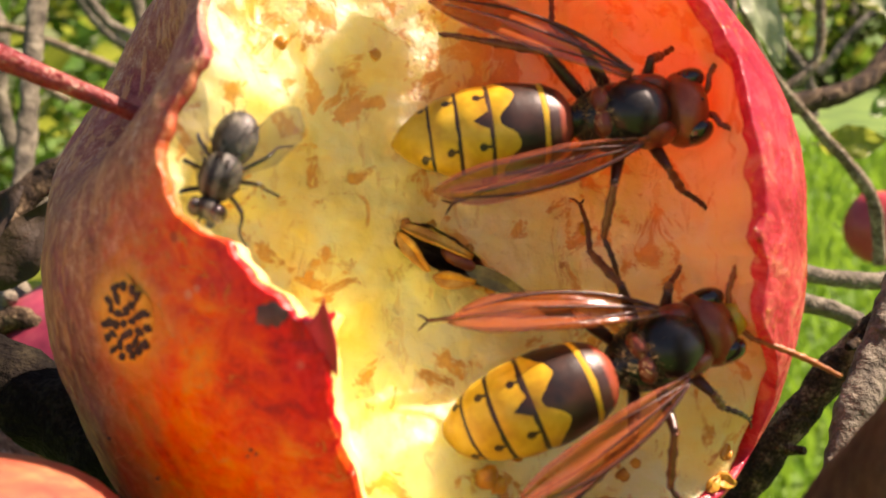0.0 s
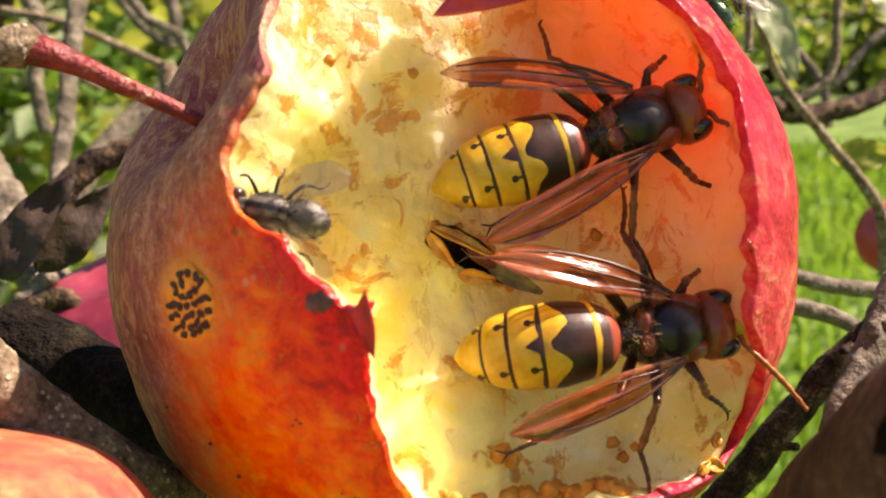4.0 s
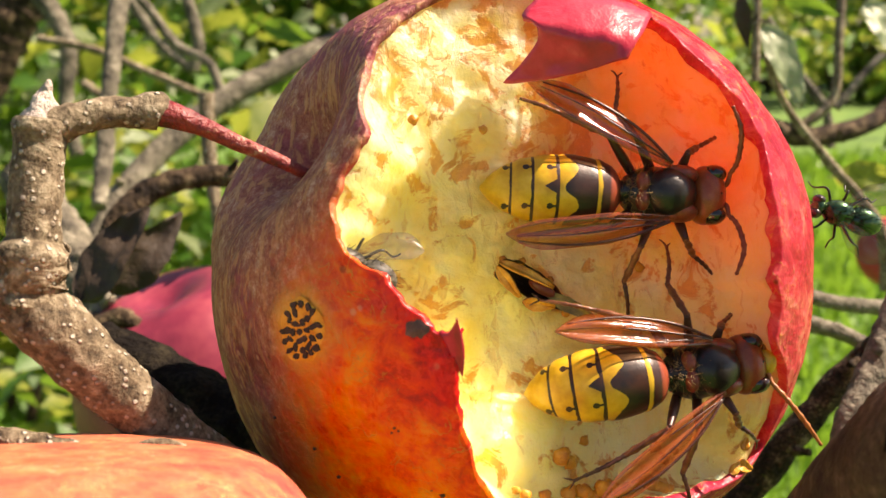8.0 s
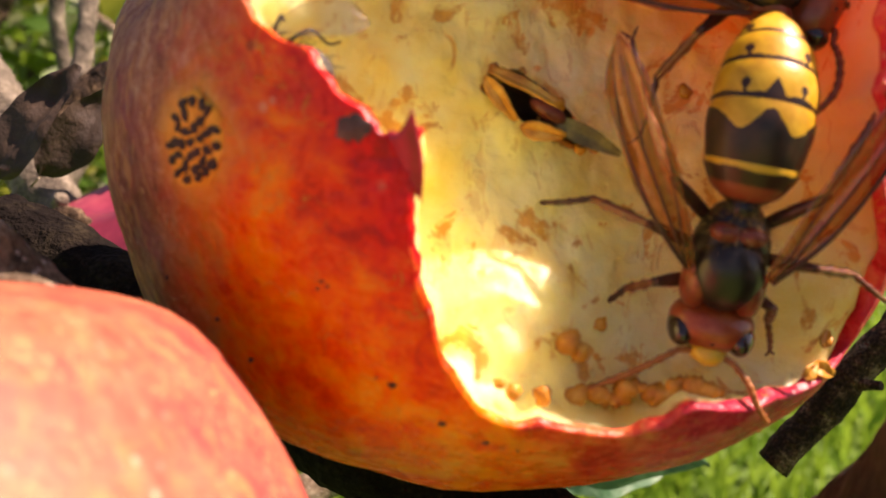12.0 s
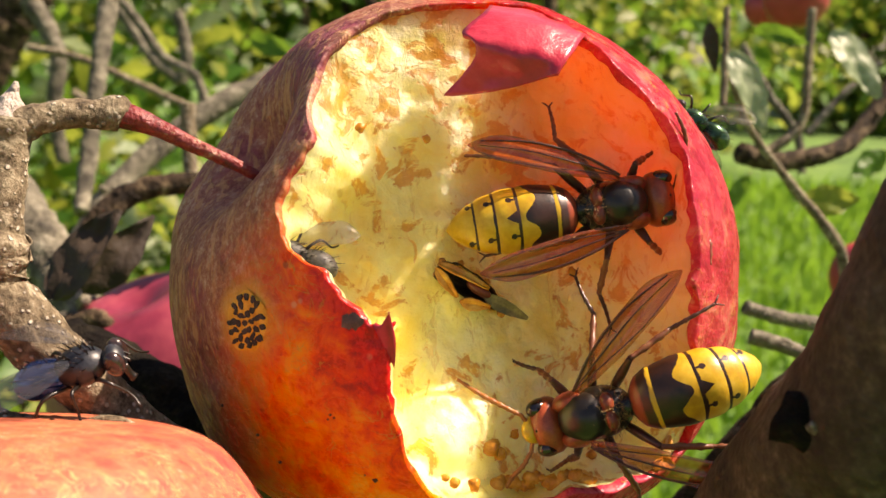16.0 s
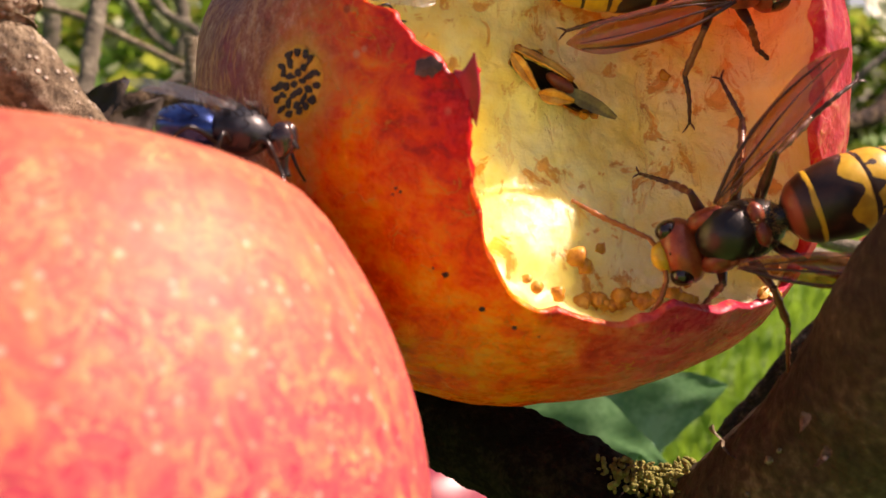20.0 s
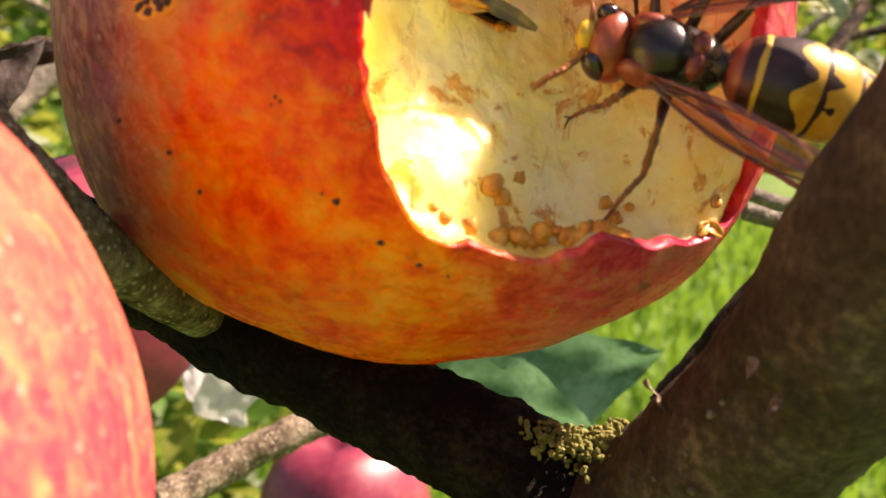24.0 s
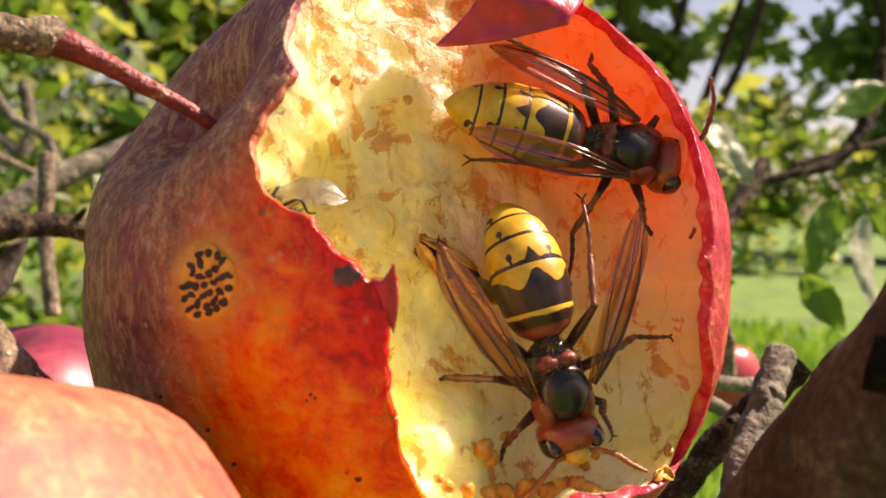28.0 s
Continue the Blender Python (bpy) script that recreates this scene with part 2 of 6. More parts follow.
def make_flesh():
    """Pale yellow flesh, browned in patches and flecks; light creeps through it."""
    m, nt, b, v = mat("apple_flesh", 0.34, 0.5)
    w = sep(nt, v)
    big = noise_tex(nt, v, 75, 5, 0.6)
    pale = ramp(nt, big, [(0.34, (0.90, 0.76, 0.18)), (0.45, (0.93, 0.89, 0.34)), (0.55, (0.93, 0.93, 0.52)), (0.66, (0.82, 0.86, 0.22))])
    brown = ramp(nt, noise_tex(nt, v, 420, 5, 0.7), [(0.3, (0.42, 0.11, 0.006)), (0.5, (0.70, 0.29, 0.012)), (0.7, (0.86, 0.48, 0.05))])
    high = span(nt, lin(nt, (w[2], 30.0), (w[0], -18.0)), -0.2, 0.9)
    soft = span(nt, lin(nt, (noise_tex(nt, v, 110, 6, 0.66, 0.6), 1.0), (high, 0.07)), 0.50, 0.68)
    col = mixc(nt, mth(nt, "MULTIPLY", soft, 0.5), pale, (0.92, 0.64, 0.07))
    sf = span(nt, lin(nt, (noise_tex(nt, v, 260, 6, 0.66, 0.7), 1.0), (big, 0.25), (high, 0.055)), 0.690, 0.735)
    col = mixc(nt, mth(nt, "MULTIPLY", sf, 0.8), col, brown)
    st = nt.nodes.new("ShaderNodeMapping")
    st.inputs["Scale"].default_value, st.inputs["Rotation"].default_value = (1.0, 1.0, 0.35), (0, 0.4, 0)
    nt.links.new(v, st.inputs[0])
    sf2 = span(nt, noise_tex(nt, st.outputs[0], 560, 4, 0.6, 0.8), 0.59, 0.64)
    col = mixc(nt, mth(nt, "MULTIPLY", sf2, 0.28), col, (0.62, 0.27, 0.025))
    nt.links.new(col, b.inputs["Base Color"])
    cells = voro(nt, v, 260, "SMOOTH_F1")
    h = lin(nt, (noise_tex(nt, v, 320, 6, 0.6), 1.0), (noise_tex(nt, v, 70, 3), 1.5), (sf, -0.35), (sf2, -0.2), (mth(nt, "MULTIPLY", cells, high), 0.9))
    bump(nt, b, h, 0.75, 0.0012)
    b.subsurface_method = "BURLEY"
    b.inputs["Subsurface Weight"].default_value, b.inputs["Subsurface Scale"].default_value = 0.8, 0.012
    b.inputs["Subsurface Radius"].default_value = (1.0, 0.8, 0.35)
    # the wall is thin, and glows, towards the top and the calyx side
    thin = span(nt, lin(nt, (w[0], 40.0), (w[2], 34.0), (noise_tex(nt, v, 60, 3), 0.4)), 0.55, 1.6)
    see_through(nt, b, mixc(nt, thin, (1.0, 0.84, 0.36), (1.0, 0.42, 0.14)), lin(nt, (thin, 0.30), (span(nt, w[2], -0.018, 0.01), 0.16), (span(nt, w[1], -1, 1), 0.10)))
    return m


SKIN, FLESH = make_skin(), make_flesh()
BARK = simple("bark", [(0.36, (0.005, 0.003, 0.002)), (0.46, (0.022, 0.014, 0.008)), (0.55, (0.065, 0.043, 0.024)), (0.62, (0.19, 0.14, 0.085))], 260, 0.85, 1.0, 0.0016, 600, fine=0.4, spec=0.2)
# bark darkened in colour, for shade under the apple and in the knot
SHADEBARK = simple("shade_dark_bark", [(0.3, (0.004, 0.003, 0.003)), (0.5, (0.010, 0.008, 0.006)), (0.72, (0.04, 0.033, 0.02))], 190, 0.9, 1.0, 0.002, 500, fine=0.4, spec=0.1)
PURPLE = simple("purple_skin", [(0.3, (0.10, 0.010, 0.025)), (0.5, (0.22, 0.025, 0.05)), (0.62, (0.30, 0.05, 0.07)), (0.75, (0.38, 0.16, 0.14))], 60, 0.4, 0.2, 0.0002)
GRASS = simple("grass_ground", [(0.3, (0.03, 0.07, 0.01)), (0.5, (0.07, 0.16, 0.02)), (0.7, (0.16, 0.26, 0.04))], 3, 0.9, 0.5, 0.02)


def make_front_skin():
    """Pink skin netted with yellow and orange, tan towards the stem."""
    m, nt, b, v = mat("pink_streaked_skin", 0.55, 0.3)
    long = nt.nodes.new("ShaderNodeMapping")
    long.inputs["Scale"].default_value = (1.0, 1.0, 0.7)
    nt.links.new(v, long.inputs[0])
    n1 = mth(nt, "ADD", 0.5, mth(nt, "MULTIPLY", mth(nt, "SUBTRACT", noise_tex(nt, long.outputs[0], 480, 6, 0.72, 0.5), 0.5), 1.25))
    n2 = noise_tex(nt, v, 60, 4)
    a = ramp(nt, lin(nt, (n1, 0.8), (n2, 0.2)), [(0.34, (0.36, 0.022, 0.05)), (0.46, (0.48, 0.050, 0.075)), (0.55, (0.54, 0.10, 0.085)), (0.63, (0.60, 0.22, 0.10)), (0.72, (0.66, 0.36, 0.17))])
    c = ramp(nt, lin(nt, (noise_tex(nt, v, 330, 6, 0.72), 0.7), (n2, 0.3)), [(0.36, (0.34, 0.075, 0.03)), (0.5, (0.44, 0.15, 0.06)), (0.64, (0.50, 0.25, 0.11))])
    up = span(nt, lin(nt, (sep(nt, v)[2], 45.0), (n2, 1.2), (n1, 0.5)), 1.2, 2.4)
    col = mixc(nt, up, a, c)
    net = mth(nt, "MULTIPLY", threads(nt, v, 420, 0.03, 2.0), span(nt, noise_tex(nt, v, 160, 4, 0.7), 0.44, 0.58))
    col = mixc(nt, mth(nt, "MULTIPLY", net, 0.65), col, (0.72, 0.40, 0.16))
    dots = ramp(nt, voro(nt, v, 620), [(0.0, (1, 1, 1)), (0.12, (1, 1, 1)), (0.2, (0, 0, 0))])
    col = mixc(nt, mth(nt, "MULTIPLY", mth(nt, "MULTIPLY", dots, span(nt, n2, 0.4, 0.6)), 0.4), col, (0.85, 0.62, 0.42))
    nt.links.new(col, b.inputs["Base Color"])
    bump(nt, b, lin(nt, (noise_tex(nt, v, 700, 4), 0.6), (n1, 0.8)), 0.25, 0.0004)
    return m


FRONT = make_front_skin()


# ---- shapes ----
def part(name, bm, material, parent, label="", smooth=True):
    me = bpy.data.meshes.new(name)
    bm.to_mesh(me)
    bm.free()
    for m in material if isinstance(material, (list, tuple)) else [material]:
        me.materials.append(m)
    if smooth:
        me.polygons.foreach_set("use_smooth", [True] * len(me.polygons))
    ob = new(name, me)
    ob.parent = parent
    return tagged(ob, label)


def grid_bm(pts, close_u=True, close_v=False):
    """A sheet over a numpy array of places, rows by columns."""
    bm = bmesh.new()
    n, k = pts.shape[:2]
    vs = [[bm.verts.new(p) for p in row] for row in pts.tolist()]
    for i in range(n if close_v else n - 1):
        for j in range(k if close_u else k - 1):
            bm.faces.new((vs[i][j], vs[i][(j + 1) % k], vs[(i + 1) % n][(j + 1) % k], vs[(i + 1) % n][j]))
    return bm


def tube_bm(path, radii, sides=12, rough=0.0, freq=1.0, seed=0, caps=True, bm=None):
    """A tapering limb along a path of (x, y, z), in metres, roughened by noise."""
    bm = bm or bmesh.new()
    pts = [Vector(p) for p in path]
    rings, up = [], Vector((0.3, 0.2, 1)).normalized()
    for i, p in enumerate(pts):
        way = (pts[min(i + 1, len(pts) - 1)] - pts[max(i - 1, 0)]).normalized()
        side = way.cross(up)
        side = side.normalized() if side.length > 1e-4 else way.orthogonal().normalized()
        up = side.cross(way).normalized()
        ring = []
        for j in range(sides):
            a = 2 * math.pi * j / sides
            d = math.cos(a) * side + math.sin(a) * up
            r = radii[i]
            if rough:
                at = (p + d * r) * freq + Vector((seed, 0, 0))
                r *= 1 + rough * (noise.noise(at) + 0.5 * noise.noise(at * 3.1) + 0.25 * noise.noise(at * 8.3))
            ring.append(bm.verts.new(p + d * r))
        rings.append(ring)
    for a, b in zip(rings, rings[1:]):
        for j in range(sides):
            bm.faces.new((a[j], a[(j + 1) % sides], b[(j + 1) % sides], b[j]))
    if caps:
        bm.faces.new(rings[0][::-1])
        bm.faces.new(rings[-1])
    return bm


def spline(pts, n):
    """Catmull-Rom through tuples of any length."""
    p = np.array([pts[0], *pts, pts[-1]], float)
    out = []
    segs = len(pts) - 1
    for k in range(n):
        u = k / (n - 1) * segs
        i = min(int(u), segs - 1)
        t = u - i
        a, b, c, d = p[i:i + 4]
        out.append(0.5 * (2 * b + (c - a) * t + (2 * a - 5 * b + 4 * c - d) * t * t + (3 * b - a - 3 * c + d) * t ** 3))
    return np.array(out)


def limb(pts, n=40, sides=14, rough=0.12, freq=250.0, seed=0, base=None):
    """A branch through rows of x, y, z, radius in the apple's centimetres, given about its base."""
    s = spline(pts, n)
    o = s[0, :3] if base is None else np.array(base)
    return tube_bm([tuple((r[:3] - o) * K) for r in s], [r[3] * K for r in s], sides, rough, freq, seed)


def thing(name, at, label, category, group="", kind="", axes=GM):
    """An Empty at a place in the apple's axes, to carry parts."""
    ob = new(name)
    ob.matrix_world = axes @ Matrix.Translation(Vector(at) * K)
    return tagged(ob, label, category, group, kind)


# ---- the eaten apple ----
R_APPLE = 3.733
RIM_C = (0.5, -0.1)
# the opening's edge: angle round its middle, and the distance from it
RIM = [(-180, 1.83), (-176, 1.75), (-163, 1.50), (-157, 1.44), (-154.5, 1.42), (-152.5, 1.21), (-151, 1.22), (-148, 1.34), (-139, 1.46), (-130, 1.70), (-120, 1.98), (-111, 2.31), (-105, 2.49),
       (-99, 2.58), (-95, 2.53), (-89, 2.59), (-82, 2.68), (-75, 2.66), (-69, 2.55), (-59, 2.80), (-49, 3.0), (-40, 3.1), (-29, 3.0), (-21, 2.62), (-17, 2.40),
       (-9, 2.38), (-2, 2.25), (8, 2.31), (16, 2.36), (24, 2.42), (33, 2.60), (39, 2.64), (49, 2.66), (59, 2.74), (71, 2.99), (82, 3.30), (94, 3.34),
       (104, 3.36), (113, 3.40), (121, 3.30), (131, 3.12), (139, 2.80), (144, 2.44), (153, 2.42), (164, 2.42), (174, 2.22), (178, 2.05), (180, 1.83)]


def apple_r(d):
    """The apple's radius along unit ways d: nearly round, with a hollow at the stem's end."""
    stem = np.array([-0.74, -0.50, 0.44])
    stem /= np.linalg.norm(stem)
    c = d @ stem
    lobes = 0.02 * np.sin(3 * np.arctan2(d[..., 2], d[..., 1]) + 0.6)
    dip = 0.30 * np.exp(-((np.arccos(np.clip(c, -1, 1)) / 0.25) ** 2))
    low = np.clip((-d[..., 2] - 0.66) / 0.34, 0, 1)
    return R_APPLE * (1 + lobes * 0.4 - dip - 0.065 * low * low * (3 - 2 * low))


def rim_rho(a):
    ang, rho = zip(*RIM)
    jag = np.array([0.035 * noise.noise(Vector((math.cos(x) * 9, math.sin(x) * 9, 3.0))) + 0.03 * noise.noise(Vector((math.cos(x) * 26, math.sin(x) * 26, 7.0))) for x in a])
    return np.interp(np.degrees(a), ang, rho) + jag


def floor_y(x, z):
    """How deep the eaten hollow goes, in the apple's axes."""
    return -1.28 - 0.40 * np.clip(1.4 - x, 0, 1.4) - 0.27 * np.maximum(0, -x) - 0.15 * np.maximum(0, x - 1.4) ** 2 - 0.60 * np.exp(-((x - 0.10) ** 2 / 0.42 + (z + 1.95) ** 2 / 0.34))


def build_apple():
    root = thing("bitten_apple", (0, 0, 0), "red and orange apple eaten hollow, hanging on its stem", "apple")
    n = 288
    a = np.linspace(-math.pi, math.pi, n, endpoint=False)
    rho = rim_rho(a)
    rx, rz = RIM_C[0] + rho * np.cos(a), RIM_C[1] + rho * np.sin(a)
    # the edge on the sphere, then rings of outer skin from the edge round to the back
    rr = np.minimum(np.hypot(rx, rz), R_APPLE * 0.985)
    k = rr / np.hypot(rx, rz)
    rx, rz = rx * k, rz * k
    ry = -np.sqrt(R_APPLE ** 2 - rx ** 2 - rz ** 2)
    edge = np.stack([rx, ry, rz], -1)
    eu = edge / np.linalg.norm(edge, axis=1, keepdims=True)
    back = np.array([0.1, 1.0, -0.05])
    back /= np.linalg.norm(back)
    smooth = eu.copy()
    for _ in range(160):
        smooth = (np.roll(smooth, 1, 0) + 2 * smooth + np.roll(smooth, -1, 0)) / 4
    smooth /= np.linalg.norm(smooth, axis=1, keepdims=True)
    rings = []
    for s in np.linspace(0, 1, 120) ** 1.25 * 0.985:
        w = np.exp(-(s / 0.055) ** 1.3)
        e1 = eu * w + smooth * (1 - w)
        e1 /= np.linalg.norm(e1, axis=1, keepdims=True)
        om = np.arccos(np.clip(e1 @ back, -1, 1))[:, None]
        d = (np.sin((1 - s) * om) * e1 + np.sin(s * om) * back) / np.sin(om)
        rings.append(d * apple_r(d)[:, None])
    outer = np.array(rings)
    rnd = np.array([[noise.noise(Vector(p) * 1.1) * 0.03 + noise.noise(Vector(p) * 4.0) * 0.008 for p in row] for row in outer])
    outer *= (1 + rnd[..., None] * 0.5)
    # the skin's edge rolls in a little
    mid = np.array([RIM_C[0], 0, RIM_C[1]])
    inw = mid - outer[0]
    inw[:, 1] = 0
    inw /= np.linalg.norm(inw, axis=1, keepdims=True)
    lip = np.array([0.5 + 0.4 * noise.noise(Vector((math.cos(x) * 5, math.sin(x) * 5, 1.5))) + 0.5 * noise.noise(Vector((math.cos(x) * 17, math.sin(x) * 17, 4.5))) for x in a])
    lip = (lip * (1 + 1.6 * np.clip((rx - 0.8) / 1.2, 0, 1)))[:, None]
    curl = [outer[0] + inw * (0.03 + 0.05 * lip) + np.array([0, 0.10, 0]), outer[0] + inw * (0.035 + 0.05 * lip) + np.array([0, 0.04, 0]), outer[0] + inw * 0.02]
    outer = np.concatenate([np.array(curl), outer])
    skin = part("skin", grid_bm(outer * K), SKIN, root, "glossy red to orange skin with russet")
    e0 = outer[0]
    rows = []
    # the wall slopes gently from the peel below and from the stem side
    deg = np.degrees(a)
    soft_edge = 0.05 + 0.05 * np.exp(-((deg + 122) / 18) ** 2) + 0.09 * np.exp(-((np.abs(deg) - 150) / 30) ** 2) * (deg > 90)
    steep = np.where(deg < 0, np.clip((-104 - deg) / 14, 0, 1), np.clip((deg - 168) / 8, 0, 1))
    soft_edge = soft_edge * (1 - steep) + 0.016 * steep
    # one clean bite slopes in from the stem side
    facet = np.clip((deg - 104) / 10, 0, 1) * np.clip((172 - deg) / 14, 0, 1)
    for s in np.linspace(0, 1, 90):
        q = s
        x = e0[:, 0] + (mid[0] - e0[:, 0]) * q
        z = e0[:, 2] + (mid[2] - e0[:, 2]) * q
        under = 0.24 * steep * np.sin(np.pi * np.clip(q / 0.14, 0, 1))
        x, z = x - inw[:, 0] * under, z - inw[:, 2] * under
        f = floor_y(x, z)
        w = (1 - np.exp(-q / soft_edge)) * (1 - facet) + np.clip(q / 0.25, 0, 1) * facet
        y = e0[:, 1] * (1 - w) + f * w
        rows.append(np.stack([x, y, z], -1))
    inner = np.array(rows)
    for i in range(2, 90):
        amp = min(1, i / 10)
        for j in range(n):
            p = Vector(inner[i, j])
            hx, hz = p.x - 0.28, p.z + 0.22
            ha, hb = hx * 0.86 - hz * 0.5, hx * 0.5 + hz * 0.86
            pit = max(0.0, 1 - (ha / 0.46) ** 2 - (hb / 0.15) ** 2)
            inner[i, j, 1] += 0.55 * min(1.0, pit * 2.2)
            inner[i, j, 1] += amp * (0.11 * noise.noise(p * 1.7) + 0.06 * noise.noise(p * 4.3) + 0.022 * noise.noise(p * 11))
    part("flesh", grid_bm(inner * K), FLESH, root, "cream flesh, browned and gnawed")
    return root, skin


bitten, bitten_skin = build_apple()


# ---- the apple before it ----
def plain_apple(name, at, r, label, material, stem=(0, 0, 1), dip=0.28, group="apples on the tree", seed=0, res=48, flat=0.0):
    root = thing(name, at, label, "apple", group, axes=FAR if at[1] > 5 else GM)
    st = np.array(stem, float)
    st /= np.linalg.norm(st)
    th, ph = np.linspace(0.0, math.pi, res), np.linspace(0, 2 * math.pi, res * 2, endpoint=False)
    s1 = np.array(Vector(st).orthogonal().normalized())
    s2 = np.cross(st, s1)
    rows = []
    for t in th:
        d = math.cos(t) * st + math.sin(t) * (np.cos(ph)[:, None] * s1 + np.sin(ph)[:, None] * s2)
        k = 1 - dip * math.exp(-((t / 0.36) ** 2)) - 0.16 * math.exp(-(((math.pi - t) / 0.3) ** 2))
        k = k * (1 + 0.018 * np.cos(5 * ph + seed) * math.sin(t) ** 2) * (1 + 0.03 * math.cos(t))
        lump = np.array([noise.noise(Vector(x) * 1.6 + Vector((seed, 0, 0))) for x in d]) * 0.02
        rows.append(d * (r * (k + lump))[:, None])
    rows = np.array(rows)
    if flat:
        # a broad flattened shoulder
        z = rows[..., 2]
        rows[..., 2] = np.where(z > flat - 0.5, flat - 0.5 + 0.5 * (1 - np.exp(-(z - flat + 0.5) / 0.5)), z)
    part("skin", grid_bm(rows * K), material, root)
    return root


FRONT_AT = (-4.6, -4.12, -4.55)
front_apple = plain_apple("whole_apple", FRONT_AT, 3.6, "pink apple streaked with yellow, touching the eaten one", FRONT, (-0.34, -0.05, 1), 0.10, flat=2.98)

# ---- ground ----
bm = bmesh.new()
bmesh.ops.create_grid(bm, x_segments=2, y_segments=2, size=400)
ground = part("ground", bm, GRASS, None, "sunlit green meadow grass")
tagged(ground, "sunlit green meadow grass", "ground", kind="structure")



# ---- insects ----
def shade(name, stops_col, rough=0.3, coat=0.3, nscale=900, bump_d=0.00006, metal=0.0):
    a, b2, c = stops_col
    return simple(name, [(0.3, a), (0.5, b2), (0.72, c)], nscale, rough, 0.5, bump_d, nscale * 3, coat, 0.5, metal)


BLACK = shade("black_shell", ((0.005, 0.004, 0.003), (0.011, 0.008, 0.006), (0.025, 0.02, 0.013)), 0.33, 0.08)
RUST = shade("rust_shell", ((0.10, 0.015, 0.008), (0.20, 0.036, 0.015), (0.32, 0.075, 0.028)), 0.38, 0.1)
HEAD = shade("red_head", ((0.16, 0.024, 0.010), (0.30, 0.055, 0.018), (0.42, 0.11, 0.035)), 0.3, 0.15)
LEG_DARK = shade("dark_leg", ((0.022, 0.007, 0.005), (0.055, 0.016, 0.010), (0.10, 0.032, 0.018)), 0.35, 0.2)
LEG_RED = shade("red_leg", ((0.07, 0.020, 0.010), (0.16, 0.05, 0.02), (0.28, 0.11, 0.045)), 0.4, 0.2)
ORANGE = shade("orange_horn", ((0.24, 0.07, 0.015), (0.34, 0.11, 0.02), (0.42, 0.16, 0.04)), 0.45, 0.1)
YELLOW = shade("yellow_face", ((0.52, 0.29, 0.02), (0.66, 0.42, 0.03), (0.72, 0.5, 0.06)), 0.35, 0.2)
FUZZ = shade("golden_hair", ((0.20, 0.12, 0.04), (0.34, 0.22, 0.08), (0.45, 0.32, 0.14)), 0.6, 0.0)
EYE = shade("brown_eye", ((0.010, 0.005, 0.004), (0.022, 0.010, 0.007), (0.04, 0.018, 0.01)), 0.12, 0.6)


def make_wing(name, col, clear, rough):
    m, nt, b, v = mat(name, rough, 0.7, 0.0, 1.0)
    n = nt.nodes.new("ShaderNodeMapping")
    n.inputs["Scale"].default_value = (0.16, 1.0, 1.0)
    nt.links.new(v, n.inputs[0])
    vein = ramp(nt, noise_tex(nt, n.outputs[0], 1500, 3, 0.6), [(0.36, (0, 0, 0)), (0.46, (1, 1, 1)), (0.62, (0.35, 0.35, 0.35))])
    nt.links.new(mixc(nt, vein, tuple(c * 0.5 for c in col), col), b.inputs["Base Color"])
    bump(nt, b, noise_tex(nt, n.outputs[0], 1300, 3), 0.8, 0.0002)
    tr = nt.nodes.new("ShaderNodeBsdfTransparent")
    tr.inputs[0].default_value = (1.0, 0.62, 0.36, 1) if col[0] > 0.35 else (1, 1, 1, 1)
    mx = nt.nodes.new("ShaderNodeMixShader")
    mx.inputs[0].default_value = clear
    nt.links.new(b.outputs[0], mx.inputs[1])
    nt.links.new(tr.outputs[0], mx.inputs[2])
    nt.links.new(mx.outputs[0], nt.nodes["Material Output"].inputs[0])
    return m


AMBER = make_wing("amber_wing", (0.36, 0.085, 0.022), 0.38, 0.14)
CLEAR = make_wing("clear_wing", (0.14, 0.12, 0.08), 0.58, 0.3)
SMOKE = make_wing("smoky_wing", (0.07, 0.07, 0.075), 0.55, 0.18)


